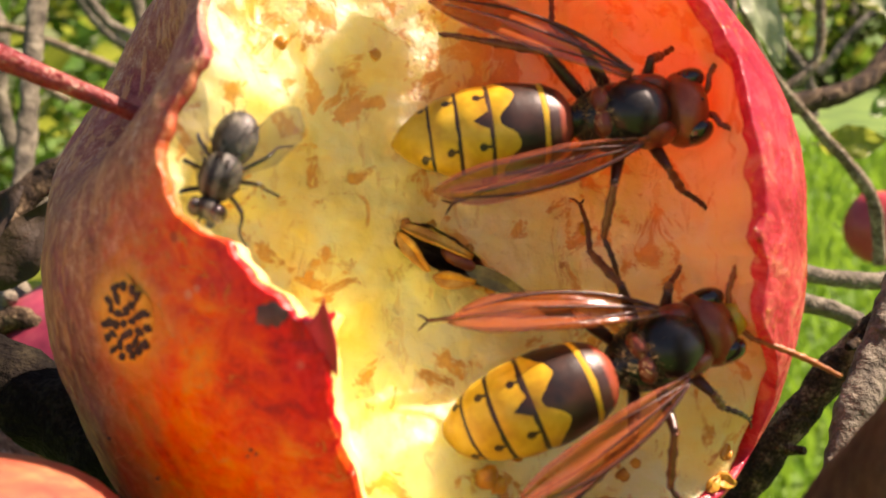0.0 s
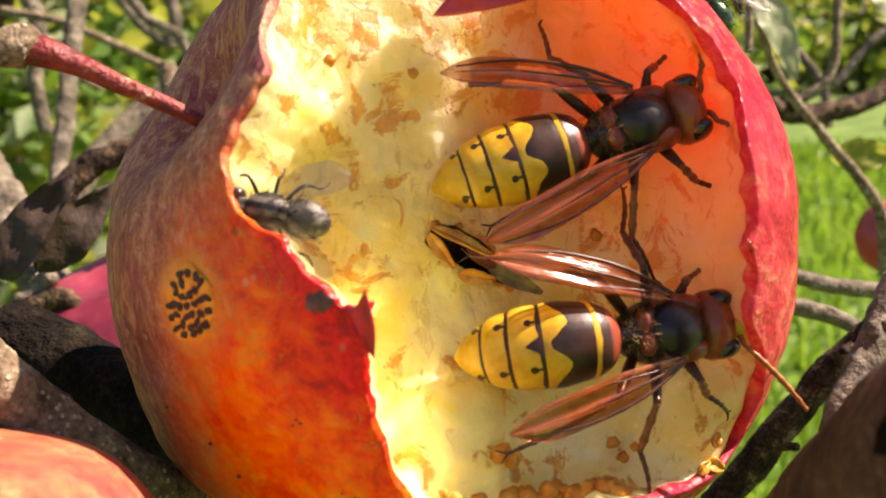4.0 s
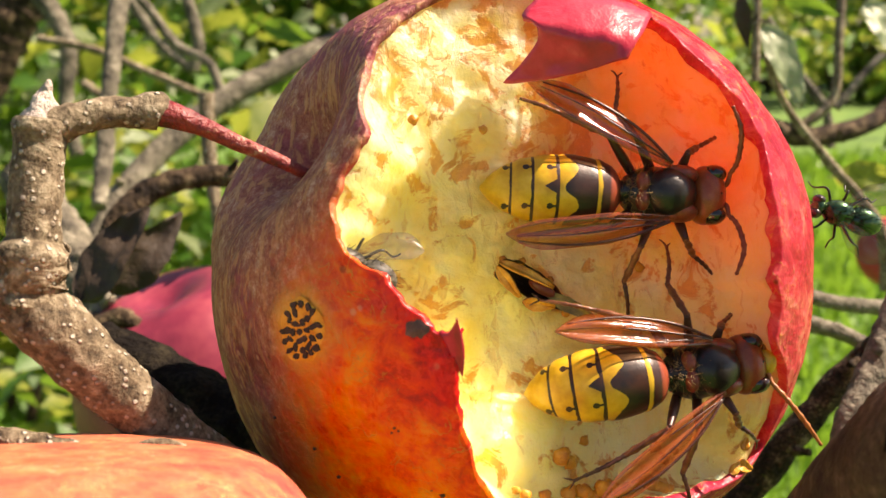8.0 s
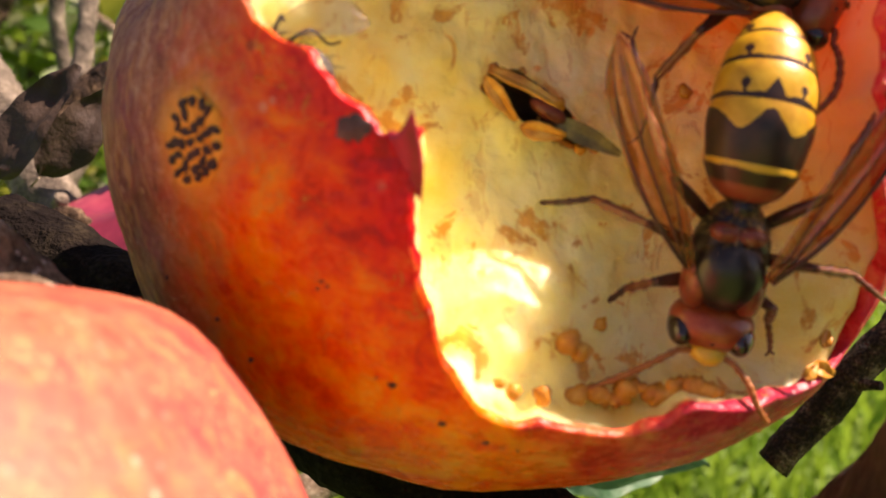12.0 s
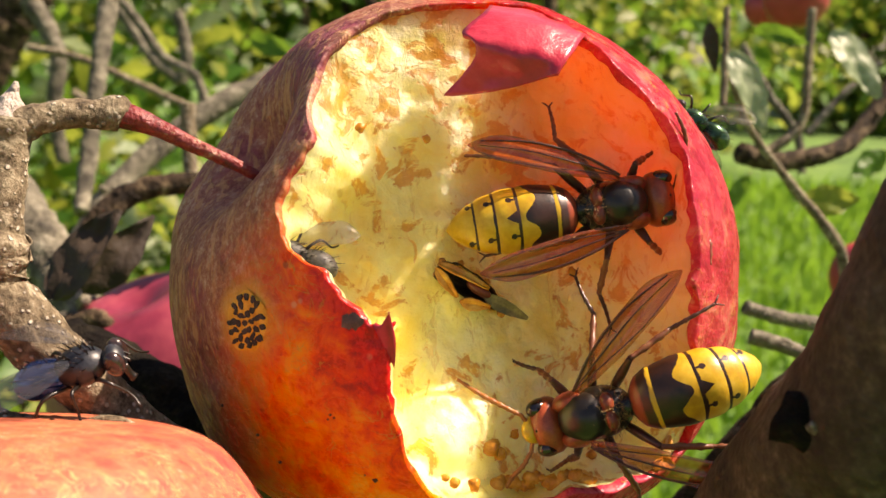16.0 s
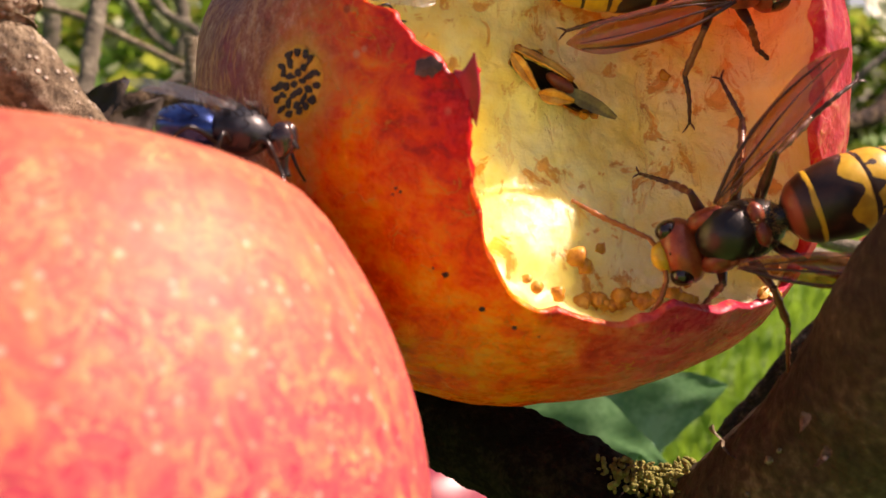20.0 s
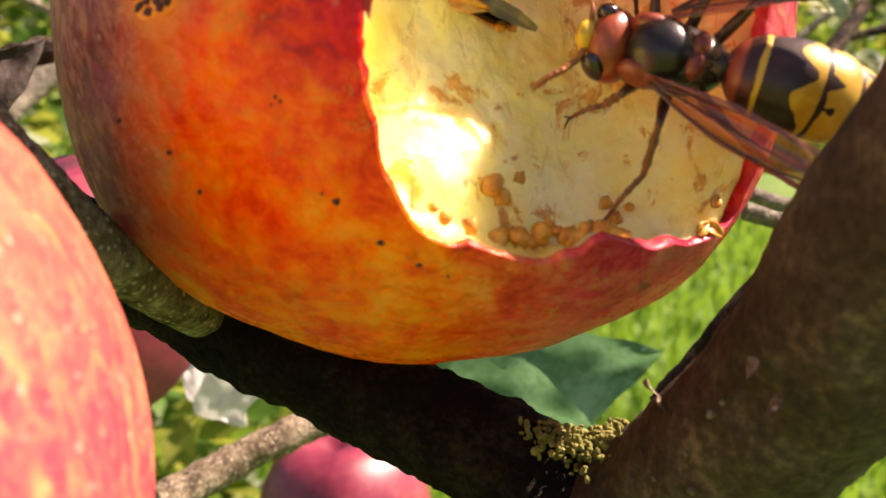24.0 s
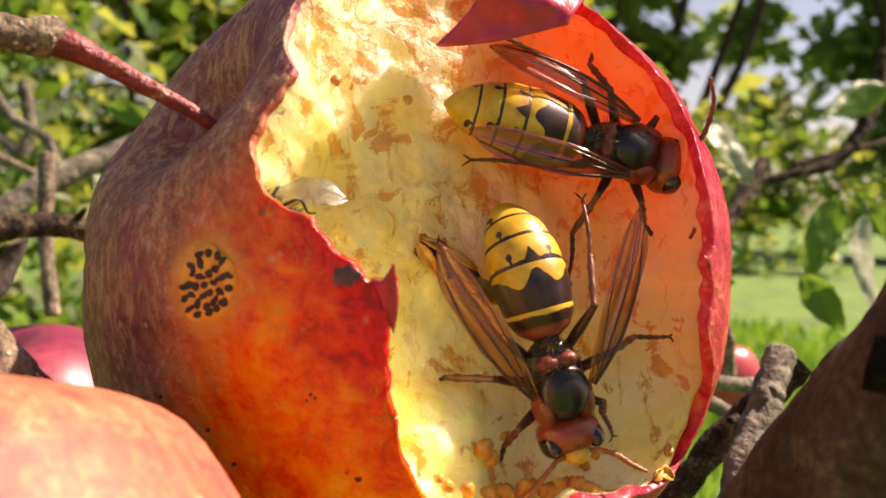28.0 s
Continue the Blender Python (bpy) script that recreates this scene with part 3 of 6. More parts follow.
def make_tergite(i, length):
    """The yellow and brown pattern of one abdominal plate of that length in metres; its u runs from front to rear."""
    m, nt, b, v = mat("abdomen_plate", 0.38, 0.45, 0.0, 0.1)
    s = sep(nt, v)
    wob = mth(nt, "MULTIPLY", mth(nt, "SUBTRACT", noise_tex(nt, v, 700, 3), 0.5), 0.16)
    uv = nt.nodes.new("ShaderNodeUVMap")
    u = mth(nt, "ADD", sep(nt, uv.outputs[0])[0], wob)
    ay = mth(nt, "ABSOLUTE", s[1])
    yel = ramp(nt, noise_tex(nt, v, 500, 4), [(0.3, (0.44, 0.23, 0.012)), (0.55, (0.62, 0.38, 0.022)), (0.75, (0.72, 0.48, 0.06))])
    dark = ramp(nt, noise_tex(nt, v, 600, 3), [(0.35, (0.014, 0.007, 0.005)), (0.7, (0.05, 0.018, 0.010))])
    if i == 0:
        col = ramp(nt, u, [(0.10, (0.03, 0.01, 0.007)), (0.2, (0.30, 0.06, 0.028)), (0.46, (0.26, 0.05, 0.022)), (0.56, (0.035, 0.012, 0.008)), (0.84, (0.04, 0.014, 0.009)), (0.88, (0.66, 0.40, 0.03))])
    else:
        if i == 1:
            wave = mth(nt, "MULTIPLY", mth(nt, "COSINE", mth(nt, "MULTIPLY", s[1], math.pi * 2 / 0.0040)), 0.17)
            edge = mth(nt, "ADD", 0.70, wave)
            f = mth(nt, "LESS_THAN", u, edge)
        else:
            peak = mth(nt, "SUBTRACT", 0.60 if i == 2 else 0.15, mth(nt, "MULTIPLY", ay, 520.0 if i == 2 else 100.0))
            f = mth(nt, "LESS_THAN", u, mth(nt, "MAXIMUM", peak, 0.20))
            du = mth(nt, "MULTIPLY", mth(nt, "SUBTRACT", u, 0.42), length)
            dy = mth(nt, "SUBTRACT", ay, 0.0021)
            rr = mth(nt, "SQRT", mth(nt, "ADD", mth(nt, "MULTIPLY", du, du), mth(nt, "MULTIPLY", dy, dy)))
            dot = mth(nt, "LESS_THAN", rr, 0.00030)
            stalk = mth(nt, "MULTIPLY", mth(nt, "LESS_THAN", mth(nt, "ABSOLUTE", dy), 0.00012), mth(nt, "LESS_THAN", u, 0.42))
            f = mth(nt, "MAXIMUM", f, mth(nt, "MAXIMUM", dot, stalk))
            if i == 5:
                f = mth(nt, "LESS_THAN", u, 0.04)
        col = mixc(nt, f, yel, dark)
    nt.links.new(col, b.inputs["Base Color"])
    bump(nt, b, noise_tex(nt, v, 2600, 3), 0.4, 0.00005)
    return m


AB0, AB1 = -0.48, -2.02   # the abdomen's front and tip, in centimetres from the middle of the back
CUTS = [0.0, 0.18, 0.44, 0.61, 0.76, 0.89, 1.0]


def belly(u, bend):
    """Where the abdomen's line runs at the share u of its length, bent down by that many degrees in all: x, z and the slope."""
    a = radians(bend) * u
    r = (AB0 - AB1) / radians(bend)
    return AB0 - r * math.sin(a), -0.05 - r * (1 - math.cos(a)), a


PLATES = [make_tergite(i, (AB0 - AB1) * (CUTS[i + 1] - CUTS[i]) * K) for i in range(6)]


def blob(at, radii, seg=20, rings=14, tilt=0.0, bm=None):
    """A smooth rounded lump at a place, in centimetres, tilted about the y axis."""
    bm = bm or bmesh.new()
    m = Matrix.Translation(Vector(at) * K) @ Matrix.Rotation(radians(tilt), 4, "Y") @ Matrix.Diagonal((radii[0] * K, radii[1] * K, radii[2] * K, 1))
    bmesh.ops.create_uvsphere(bm, u_segments=seg, v_segments=rings, radius=1, matrix=m)
    return bm


def horn(pts, sides=8, n=14):
    """A thin limb through rows of x, y, z, radius in centimetres."""
    s = spline(pts, n)
    return tube_bm([tuple(r[:3] * K) for r in s], [r[3] * K for r in s], sides)


def spiny(pts, n=22):
    """A jointed foot: rings swell at each joint."""
    s = spline(pts, n)
    return tube_bm([tuple(r[:3] * K) for r in s], [r[3] * K * (1 + 0.35 * (i % 4 == 0)) for i, r in enumerate(s)], 7)


def wing_sheet(length, width, fold=0.05, sweep=0.15):
    """A folded membrane that runs back along -x from its root at the origin."""
    rows = []
    for i in range(26):
        u = i / 25
        w = width * (0.18 + 0.82 * min(1, u * 2.6) ** 0.8) * (1 - max(0, (u - 0.72) / 0.28) ** 2.2 * 0.93)
        rows.append([(-u * length, (k / 8 - 0.35) * w + sweep * u * u * 0.3, fold * math.sin(k * 1.57) * (0.4 + 0.6 * (1 - u)) + 0.05 * math.sin(u * 3.0)) for k in range(9)])
    return grid_bm(np.array(rows) * K, close_u=False)


LEGS = {"hind": [(-0.28, 0.18, -0.16), (-0.66, 0.54, 0.12), (-1.12, 0.76, -0.16), (-1.64, 0.94, -0.40)],
        "mid": [(-0.05, 0.20, -0.18), (-0.26, 0.60, 0.10), (-0.34, 0.98, -0.22), (-0.22, 1.42, -0.40)],
        "fore": [(0.20, 0.18, -0.18), (0.26, 0.50, 0.02), (0.44, 0.66, -0.22), (0.74, 0.86, -0.40)]}


def hornet(label, stance, horns, horn_mat, chin=0.0, bend=12.0):
    """A hornet: x ahead, y to its left, z up, about the middle of its back. stance bends the six legs: {(pair, side): (dx, dy, dz)} for each foot."""
    root = tagged(new("hornet"), label, "hornet", "hornets in the apple")
    part("back_shield", blob((0.04, 0, 0.08), (0.30, 0.28, 0.23)), BLACK, root, "olive-black glossy back shield")
    part("chest", blob((-0.08, 0, -0.06), (0.43, 0.30, 0.27)), BLACK, root)
    bm = blob((0.17, 0.20, 0.02), (0.21, 0.12, 0.20))
    part("collar", blob((0.17, -0.20, 0.02), (0.21, 0.12, 0.20), bm=bm), RUST, root, "rust-brown collar")
    bm = blob((-0.27, 0.09, 0.12), (0.08, 0.13, 0.10))
    part("rear_shield", blob((-0.27, -0.09, 0.12), (0.08, 0.13, 0.10), bm=bm), RUST, root, "two rust-brown bumps")
    part("waist", blob((-0.44, 0, -0.02), (0.15, 0.13, 0.14)), BLACK, root)
    # abdomen, plate by plate, each stepping over the next
    prof = [(0, 0.13), (0.06, 0.27), (0.16, 0.345), (0.35, 0.388), (0.55, 0.38), (0.72, 0.325), (0.85, 0.235), (0.94, 0.135), (1.0, 0.02)]
    for i in range(6):
        rows = []
        for k in range(9):
            s = k / 8
            u = CUTS[i] + (CUTS[i + 1] + (0.012 if i < 5 else 0) - CUTS[i]) * s
            r = float(np.interp(u, *zip(*prof))) * (1.0 + 0.022 * s - (0.03 if k == 8 and i < 5 else 0) - 0.02 * (k == 0))
            x, z, slope = belly(u, bend)
            rows.append([(x - r * 0.86 * math.sin(a) * math.sin(slope), r * math.cos(a), r * 0.86 * math.sin(a) * math.cos(slope) + z) for a in np.linspace(0, 2 * math.pi, 28, endpoint=False)])
        bm = grid_bm(np.array(rows) * K)
        lay = bm.loops.layers.uv.new("UVMap")
        for n, f in enumerate(bm.faces):
            row, col = divmod(n, 28)
            for lp, (dr, dc) in zip(f.loops, ((0, 0), (0, 1), (1, 1), (1, 0))):
                lp[lay].uv = ((row + dr) / 8, (col + dc) / 28)
        part("abdomen_plate", bm, PLATES[i], root, ("rust-brown plate with a thin yellow edge", "dark brown plate scalloped with yellow", "yellow plate with a dark peak and two dots", "yellow plate with two dark dots", "yellow plate with two dark dots", "yellow pointed tip")[i])
    feelers = []
    head = part("head", blob((0.48, 0, -0.03), (0.20, 0.33, 0.27), 24, 16, 18), HEAD, root, "rust-red broad head")
    for sd in (1, -1):
        part("eye", blob((0.54, 0.225 * sd, 0.02), (0.125, 0.11, 0.20), 16, 12, 18), EYE, head, "dark glossy kidney-shaped eye")
        part("jaw", horn([(0.60, 0.10 * sd, -0.24, 0.055), (0.72, 0.11 * sd, -0.27, 0.05), (0.80, 0.03 * sd, -0.28, 0.02)]), YELLOW, head)
        sc = part("antenna", horn([(0, 0, 0, 0.026), (0.06, 0.05 * sd, 0.10, 0.028), (0.08, 0.15 * sd, 0.14, 0.024)]), horn_mat, head)
        sc.location = Vector((0.62, 0.07 * sd, 0.02)) * K
        feelers.append((sc, sd))
        bend = [(x - 0.62, (y - 0.07) * sd, z - 0.02) for x, y, z in horns[sd]]
        part("whip", spiny([(0.08, 0.15 * sd, 0.14, 0.022), (*bend[0], 0.026), (*bend[1], 0.026), (*bend[2], 0.016)], 34), horn_mat, sc)
    part("face", blob((0.61 + chin * 0.3, 0, -0.13 + chin), (0.11, 0.16, 0.15 + chin * 0.3), 16, 12, 18), YELLOW, head, "yellow face shield")
    part("crown", blob((0.53, 0, 0.16), (0.09, 0.10, 0.06), 14, 10, 18), BLACK, head, "black patch with three tiny eyes")
    for dx, dy in ((0.035, 0), (-0.02, 0.045), (-0.02, -0.045)):
        part("small_eye", blob((0.54 + dx, dy, 0.212), (0.018, 0.018, 0.018), 8, 6), EYE, head)
    wings, limbs = [], []
    for sd in (1, -1):
        w = part("wing", wing_sheet(1.80, 0.34 * sd, 0.045, 0.0), AMBER, root, "folded amber-brown glossy wing")
        w.location = Vector((0.02, 0.27 * sd, 0.16)) * K
        wings.append(w)
        for y0, y1, r in ((0.30, 0.40, 0.017), (0.10, 0.16, 0.011), (-0.06, -0.20, 0.008)):
            part("vein", horn([(0, 0.05 * sd, 0.02, r), (-0.5, 0.34 * y0 * sd * 1.6, 0.075, r), (-1.1, 0.34 * y1 * sd * 1.4, 0.055, r * 0.8), (-1.66, 0.34 * y1 * sd * 0.7, 0.0, r * 0.5)], 6, 16), LEG_DARK, w)
        part("wing_root", blob((0.06, 0.25 * sd, 0.13), (0.07, 0.05, 0.05), 10, 8), RUST, root)
    for pair, p in LEGS.items():
        for sd in (1, -1):
            d = stance.get((pair, sd), (0, 0, 0))
            q = [Vector((x + d[0] * k, (y + d[1] * k) * sd, z + d[2] * k)) for (x, y, z), k in zip(p, (0, 0.35, 0.75, 1.0))]
            hip = q[0].copy()
            q = [c - hip for c in q]
            leg = part("leg", horn([(*q[0], 0.048), (*q[0].lerp(q[1], 0.5), 0.055), (*q[1], 0.034)]), LEG_DARK, root, "dark thigh")
            leg.location = hip * K
            limbs.append((leg, sd, pair))
            part("shin", spiny([(*q[1], 0.030), (*q[1].lerp(q[2], 0.5), 0.036), (*q[2], 0.03)], 12), LEG_RED, leg)
            mid = q[2].lerp(q[3], 0.5) + Vector((0, 0, 0.05))
            part("foot", spiny([(*q[2], 0.024), (*mid, 0.022), (*q[3], 0.015)]), LEG_RED if sd > 0 else LEG_DARK, leg)
            tip = (q[3] - mid).normalized()
            for e in (1, -1):
                side = Vector((-tip.y, tip.x, 0)) * 0.05 * e
                part("claw", horn([(*q[3], 0.012), (*(q[3] + tip * 0.06 + side), 0.010), (*(q[3] + tip * 0.09 + side * 1.6 - Vector((0, 0, 0.03))), 0.004)], 5, 6), LEG_DARK, leg)
    bm = bmesh.new()
    rnd = random.Random(77)
    for i in range(260):
        a, e = rnd.uniform(0, 6.283), rnd.uniform(-0.2, 1.4)
        d = Vector((math.cos(a) * math.cos(e), math.sin(a) * math.cos(e), math.sin(e)))
        c, r = ((-0.44, 0, -0.02), (0.15, 0.13, 0.14)) if i % 3 == 0 else ((-0.08, 0, -0.06), (0.43, 0.30, 0.27)) if i % 3 == 1 else ((-0.30, 0, 0.06), (0.12, 0.24, 0.18))
        p = Vector(c) + Vector((r[0] * d.x, r[1] * d.y, r[2] * d.z))
        q = p + (d + Vector((rnd.gauss(0, 0.3), rnd.gauss(0, 0.3), 0.2))).normalized() * rnd.uniform(0.05, 0.10)
        tube_bm([tuple(p * K), tuple(q * K)], [0.0035 * K, 0.001 * K], 3, bm=bm)
    tagged(part("fuzz", bm, FUZZ, root, "short golden hairs"), kind="stuff")
    return root, wings, limbs, feelers


def fly(name, label, size, shell, hind, eye, sail):
    """A fly: x ahead, z up."""
    z = size
    root = tagged(new(name), label, "fly", "flies on the apples")
    part("thorax", blob((0.02 * z, 0, 0), (0.24 * z, 0.19 * z, 0.18 * z)), shell, root)
    part("abdomen", blob((-0.34 * z, 0, -0.03 * z), (0.27 * z, 0.20 * z, 0.17 * z)), hind, root)
    head = part("head", blob((0.32 * z, 0, -0.02 * z), (0.10 * z, 0.15 * z, 0.14 * z)), shell, root)
    for sd in (1, -1):
        part("eye", blob((0.34 * z, 0.10 * sd * z, 0.0), (0.09 * z, 0.075 * z, 0.13 * z), 14, 10), eye, head, "red-brown bulging eye")
        part("feeler", horn([(0.40 * z, 0.03 * sd * z, 0.02 * z, 0.012 * z), (0.46 * z, 0.04 * sd * z, -0.05 * z, 0.008 * z)], 5, 5), BLACK, head)
        w = part("wing", wing_sheet(0.80 * z, 0.34 * z * sd, 0.012 * z, 0), sail, root, "clear smoky wing")
        w.location = Vector((0.0, 0.13 * sd * z, 0.17 * z)) * K
        w.rotation_euler = (radians(-14 * sd), radians(4), radians(-26 * sd))
        for x, fx, fy in ((0.14, 0.34, 0.34), (0.0, -0.04, 0.44), (-0.1, -0.42, 0.40)):
            q = [(x * z, 0.12 * sd * z, -0.1 * z, 0.022 * z), ((x + fx * 0.4) * z, (0.14 + fy * 0.45) * sd * z, -0.01 * z, 0.018 * z), ((x + fx * 0.8) * z, fy * 0.85 * sd * z, -0.2 * z, 0.013 * z), ((x + fx) * z, fy * 1.08 * sd * z, -0.31 * z, 0.011 * z)]
            part("leg", horn(q, 6, 16), BLACK, root)
    part("mouth", horn([(0.37 * z, 0, -0.10 * z, 0.035 * z), (0.38 * z, 0, -0.2 * z, 0.03 * z), (0.40 * z, 0, -0.27 * z, 0.045 * z)], 8, 6), BLACK, head)
    bm = bmesh.new()
    rnd = random.Random(int(size * 100))
    for i in range(90):
        a, e = rnd.uniform(0, 6.283), rnd.uniform(0.15, 1.3)
        d = Vector((math.cos(a) * math.cos(e), math.sin(a) * math.cos(e), math.sin(e)))
        if i % 3:
            p, q = Vector((0.02, 0, 0)) + Vector((0.24 * d.x, 0.19 * d.y, 0.18 * d.z)), d + Vector((-0.8, 0, 0))
        else:
            p, q = Vector((-0.34, 0, -0.03)) + Vector((0.27 * d.x, 0.20 * d.y, 0.17 * d.z)), d + Vector((-0.9, 0, 0))
        q = p + q.normalized() * rnd.uniform(0.06, 0.13)
        tube_bm([tuple(p * z * K), tuple(q * z * K)], [0.006 * z * K, 0.001 * z * K], 3, bm=bm)
    tagged(part("bristles", bm, BLACK, root), kind="stuff")
    return root


def make_striped(name):
    """Grey dusted thorax with four black stripes along it."""
    m, nt, b, v = mat(name, 0.5, 0.4)
    st = mth(nt, "SINE", mth(nt, "MULTIPLY", sep(nt, v)[1], 6000.0))
    f = span(nt, lin(nt, (st, 0.5), (noise_tex(nt, v, 1500, 3), 0.8)), 0.25, 0.65)
    nt.links.new(mixc(nt, f, (0.014, 0.013, 0.011), (0.11, 0.105, 0.088)), b.inputs["Base Color"])
    bump(nt, b, noise_tex(nt, v, 3000, 3), 0.4, 0.0001)
    return m


GREY_FLY = make_striped("striped_grey")
GREEN_FLY = shade("green_fly", ((0.008, 0.03, 0.012), (0.018, 0.07, 0.026), (0.13, 0.18, 0.05)), 0.25, 0.5, 500, metal=0.7)
BLUE_FLY = shade("blue_fly", ((0.006, 0.014, 0.05), (0.014, 0.05, 0.20), (0.06, 0.15, 0.42)), 0.25, 0.3, 400, metal=0.7)
DARK_FLY = shade("dark_fly", ((0.004, 0.005, 0.008), (0.009, 0.011, 0.016), (0.045, 0.05, 0.06)), 0.42, 0.15, 600)
FLY_EYE = shade("fly_eye", ((0.012, 0.006, 0.006), (0.028, 0.016, 0.015), (0.07, 0.045, 0.04)), 0.2, 0.5)
GREY_BELLY = shade("grey_belly", ((0.012, 0.011, 0.009), (0.06, 0.056, 0.045), (0.26, 0.24, 0.19)), 0.5, 0.05, 1300)
HORN_DARK = shade("dark_red_horn", ((0.12, 0.022, 0.010), (0.22, 0.045, 0.016), (0.32, 0.09, 0.03)), 0.4, 0.15)

hornet_a, wings_a, legs_a, feelers_a = hornet("brown and yellow striped hornet gnawing at the apple's inner wall", {("hind", 1): (0.0, 0.1, 0.0), ("hind", -1): (0.1, -0.45, 0.0), ("mid", 1): (-0.2, -0.05, 0), ("fore", 1): (0.0, -0.15, 0.1)}, {1: [(0.76, 0.36, 0.26), (0.76, 0.66, 0.38), (0.66, 0.92, 0.42)], -1: [(0.78, 0.34, 0.26), (0.82, 0.60, 0.40), (0.74, 0.88, 0.46)]}, HORN_DARK)
hornet_b, wings_b, legs_b, feelers_b = hornet("brown and yellow striped hornet walking in the eaten hollow", {("hind", -1): (0.1, 0.0, 0.0), ("mid", 1): (0.25, 0.0, 0), ("mid", -1): (0.0, 0.1, 0), ("fore", 1): (0.0, -0.25, 0)}, {1: [(0.80, 0.36, 0.24), (0.92, 0.46, 0.28), (1.02, 0.58, 0.30)], -1: [(0.84, 0.40, 0.22), (1.02, 0.62, 0.24), (1.20, 0.88, 0.26)]}, ORANGE, 0.17, 48.0)
house_fly = fly("house_fly", "grey striped house fly at the apple's torn rim", 0.86, GREY_FLY, GREY_BELLY, FLY_EYE, CLEAR)
green_fly = fly("bottle_fly", "shiny green bottle fly clinging to the apple's edge", 0.86, GREEN_FLY, GREEN_FLY, FLY_EYE, CLEAR)
blue_fly = fly("blow_fly", "dark blue blow fly walking on the pink apple", 1.14, DARK_FLY, BLUE_FLY, FLY_EYE, SMOKE)


# ---- small parts of the eaten apple ----
def rough_lump(at, r, seed, flat=1.0):
    bm = bmesh.new()
    bmesh.ops.create_icosphere(bm, subdivisions=2, radius=1)
    for v in bm.verts:
        k = 1 + 0.45 * noise.noise(v.co * 1.7 + Vector((seed, 0, 0))) + 0.30 * noise.noise(v.co * 4.1 + Vector((0, seed, 0)))
        v.co = Vector((v.co.x, v.co.y * flat, v.co.z)) * k * r * K + Vector(at) * K
    return bm


def leaf_bm(length, width, curl=0.3, fold=0.25, n=9, bm=None, m=None):
    """A leaf blade with a midrib fold and a curl, along +x."""
    bm = bm or bmesh.new()
    m = m or Matrix()
    rows = []
    for i in range(n):
        u = i / (n - 1)
        w = width * 0.5 * math.sin(math.pi * min(1, u ** 0.75)) ** 0.9 * (1 + 0.05 * math.sin(23 * u)) + 0.0002
        zc = -curl * length * u * u
        rows.append([bm.verts.new(m @ Vector((u * length, s * w * 0.5, zc + abs(s) * fold * w * 0.5 + 0.06 * width * math.sin(7 * u + s) + 0.12 * width * noise.noise(Vector((u * 5, s * 1.3, length * 300)))))) for s in (-2, -1.5, -1, -0.5, 0, 0.5, 1, 1.5, 2)])
    for a, b in zip(rows, rows[1:]):
        for j in range(8):
            bm.faces.new((a[j], a[j + 1], b[j + 1], b[j]))
    return bm


PEEL = simple("crimson_peel", [(0.3, (0.30, 0.008, 0.03)), (0.5, (0.50, 0.018, 0.045)), (0.7, (0.62, 0.06, 0.09))], 120, 0.32, 0.5, 0.0008, 260, coat=0.2)
CRUMB = simple("browned_crumb", [(0.3, (0.34, 0.10, 0.008)), (0.5, (0.60, 0.25, 0.02)), (0.72, (0.80, 0.46, 0.08))], 600, 0.35, 0.6, 0.0003, 1500)
# brown lining colour taken almost to black, to hold the shade within the hole
CAVE_SHADE = simple("seed_chamber", [(0.3, (0.010, 0.005, 0.003)), (0.55, (0.03, 0.012, 0.006)), (0.75, (0.10, 0.04, 0.015))], 500, 0.45, 0.6, 0.0004, 1200)
NET = simple("corky_net", [(0.3, (0.60, 0.22, 0.012)), (0.5, (0.82, 0.42, 0.03)), (0.72, (0.86, 0.56, 0.10))], 900, 0.6, 0.6, 0.0002, 2000)
SCAB = simple("dark_scab", [(0.3, (0.015, 0.010, 0.010)), (0.5, (0.04, 0.024, 0.02)), (0.72, (0.10, 0.06, 0.05))], 900, 0.6, 0.8, 0.0003, 2000)

SCUFF = simple("grey_scuff", [(0.3, (0.035, 0.02, 0.02)), (0.5, (0.09, 0.055, 0.05)), (0.72, (0.22, 0.15, 0.13))], 700, 0.6, 0.8, 0.0003, 2000)

# peel folded down over the top edge
left = spline([(0.42, -2.05, 3.08), (0.36, -2.5, 2.86), (0.12, -2.72, 2.56), (0.27, -2.86, 2.34), (-0.06, -2.50, 1.93)], 29)
right_e = spline([(1.56, -2.05, 2.70), (1.48, -2.45, 2.62), (1.36, -2.74, 2.42), (1.26, -2.90, 2.24), (1.16, -2.96, 2.06)], 29)
rows = []
for i in range(29):
    v = i / 28
    row = []
    for k in range(17):
        u = k / 16
        p = left[i] * (1 - u) + right_e[i] * u
        bow = math.sin(math.pi * u)
        p = p + np.array([0, -0.16 * bow * math.sin(math.pi * min(1, v * 1.15)) * (1 - 0.4 * v), 0.07 * bow * (1 - v) ** 2 - 0.05 * bow * v])
        p = p + 0.05 * noise.noise(Vector(p) * 2.5) + 0.02 * noise.noise(Vector(p) * 7)
        row.append(p)
    rows.append(row)
rows = np.array(rows)
flap = grid_bm(rows * K, close_u=False)
flap_ob = part("peel_flap", flap, PEEL, bitten, "crimson torn peel folded forward")
sol = flap_ob.modifiers.new("thick", "SOLIDIFY")
sol.thickness, sol.offset = 0.0005, -1

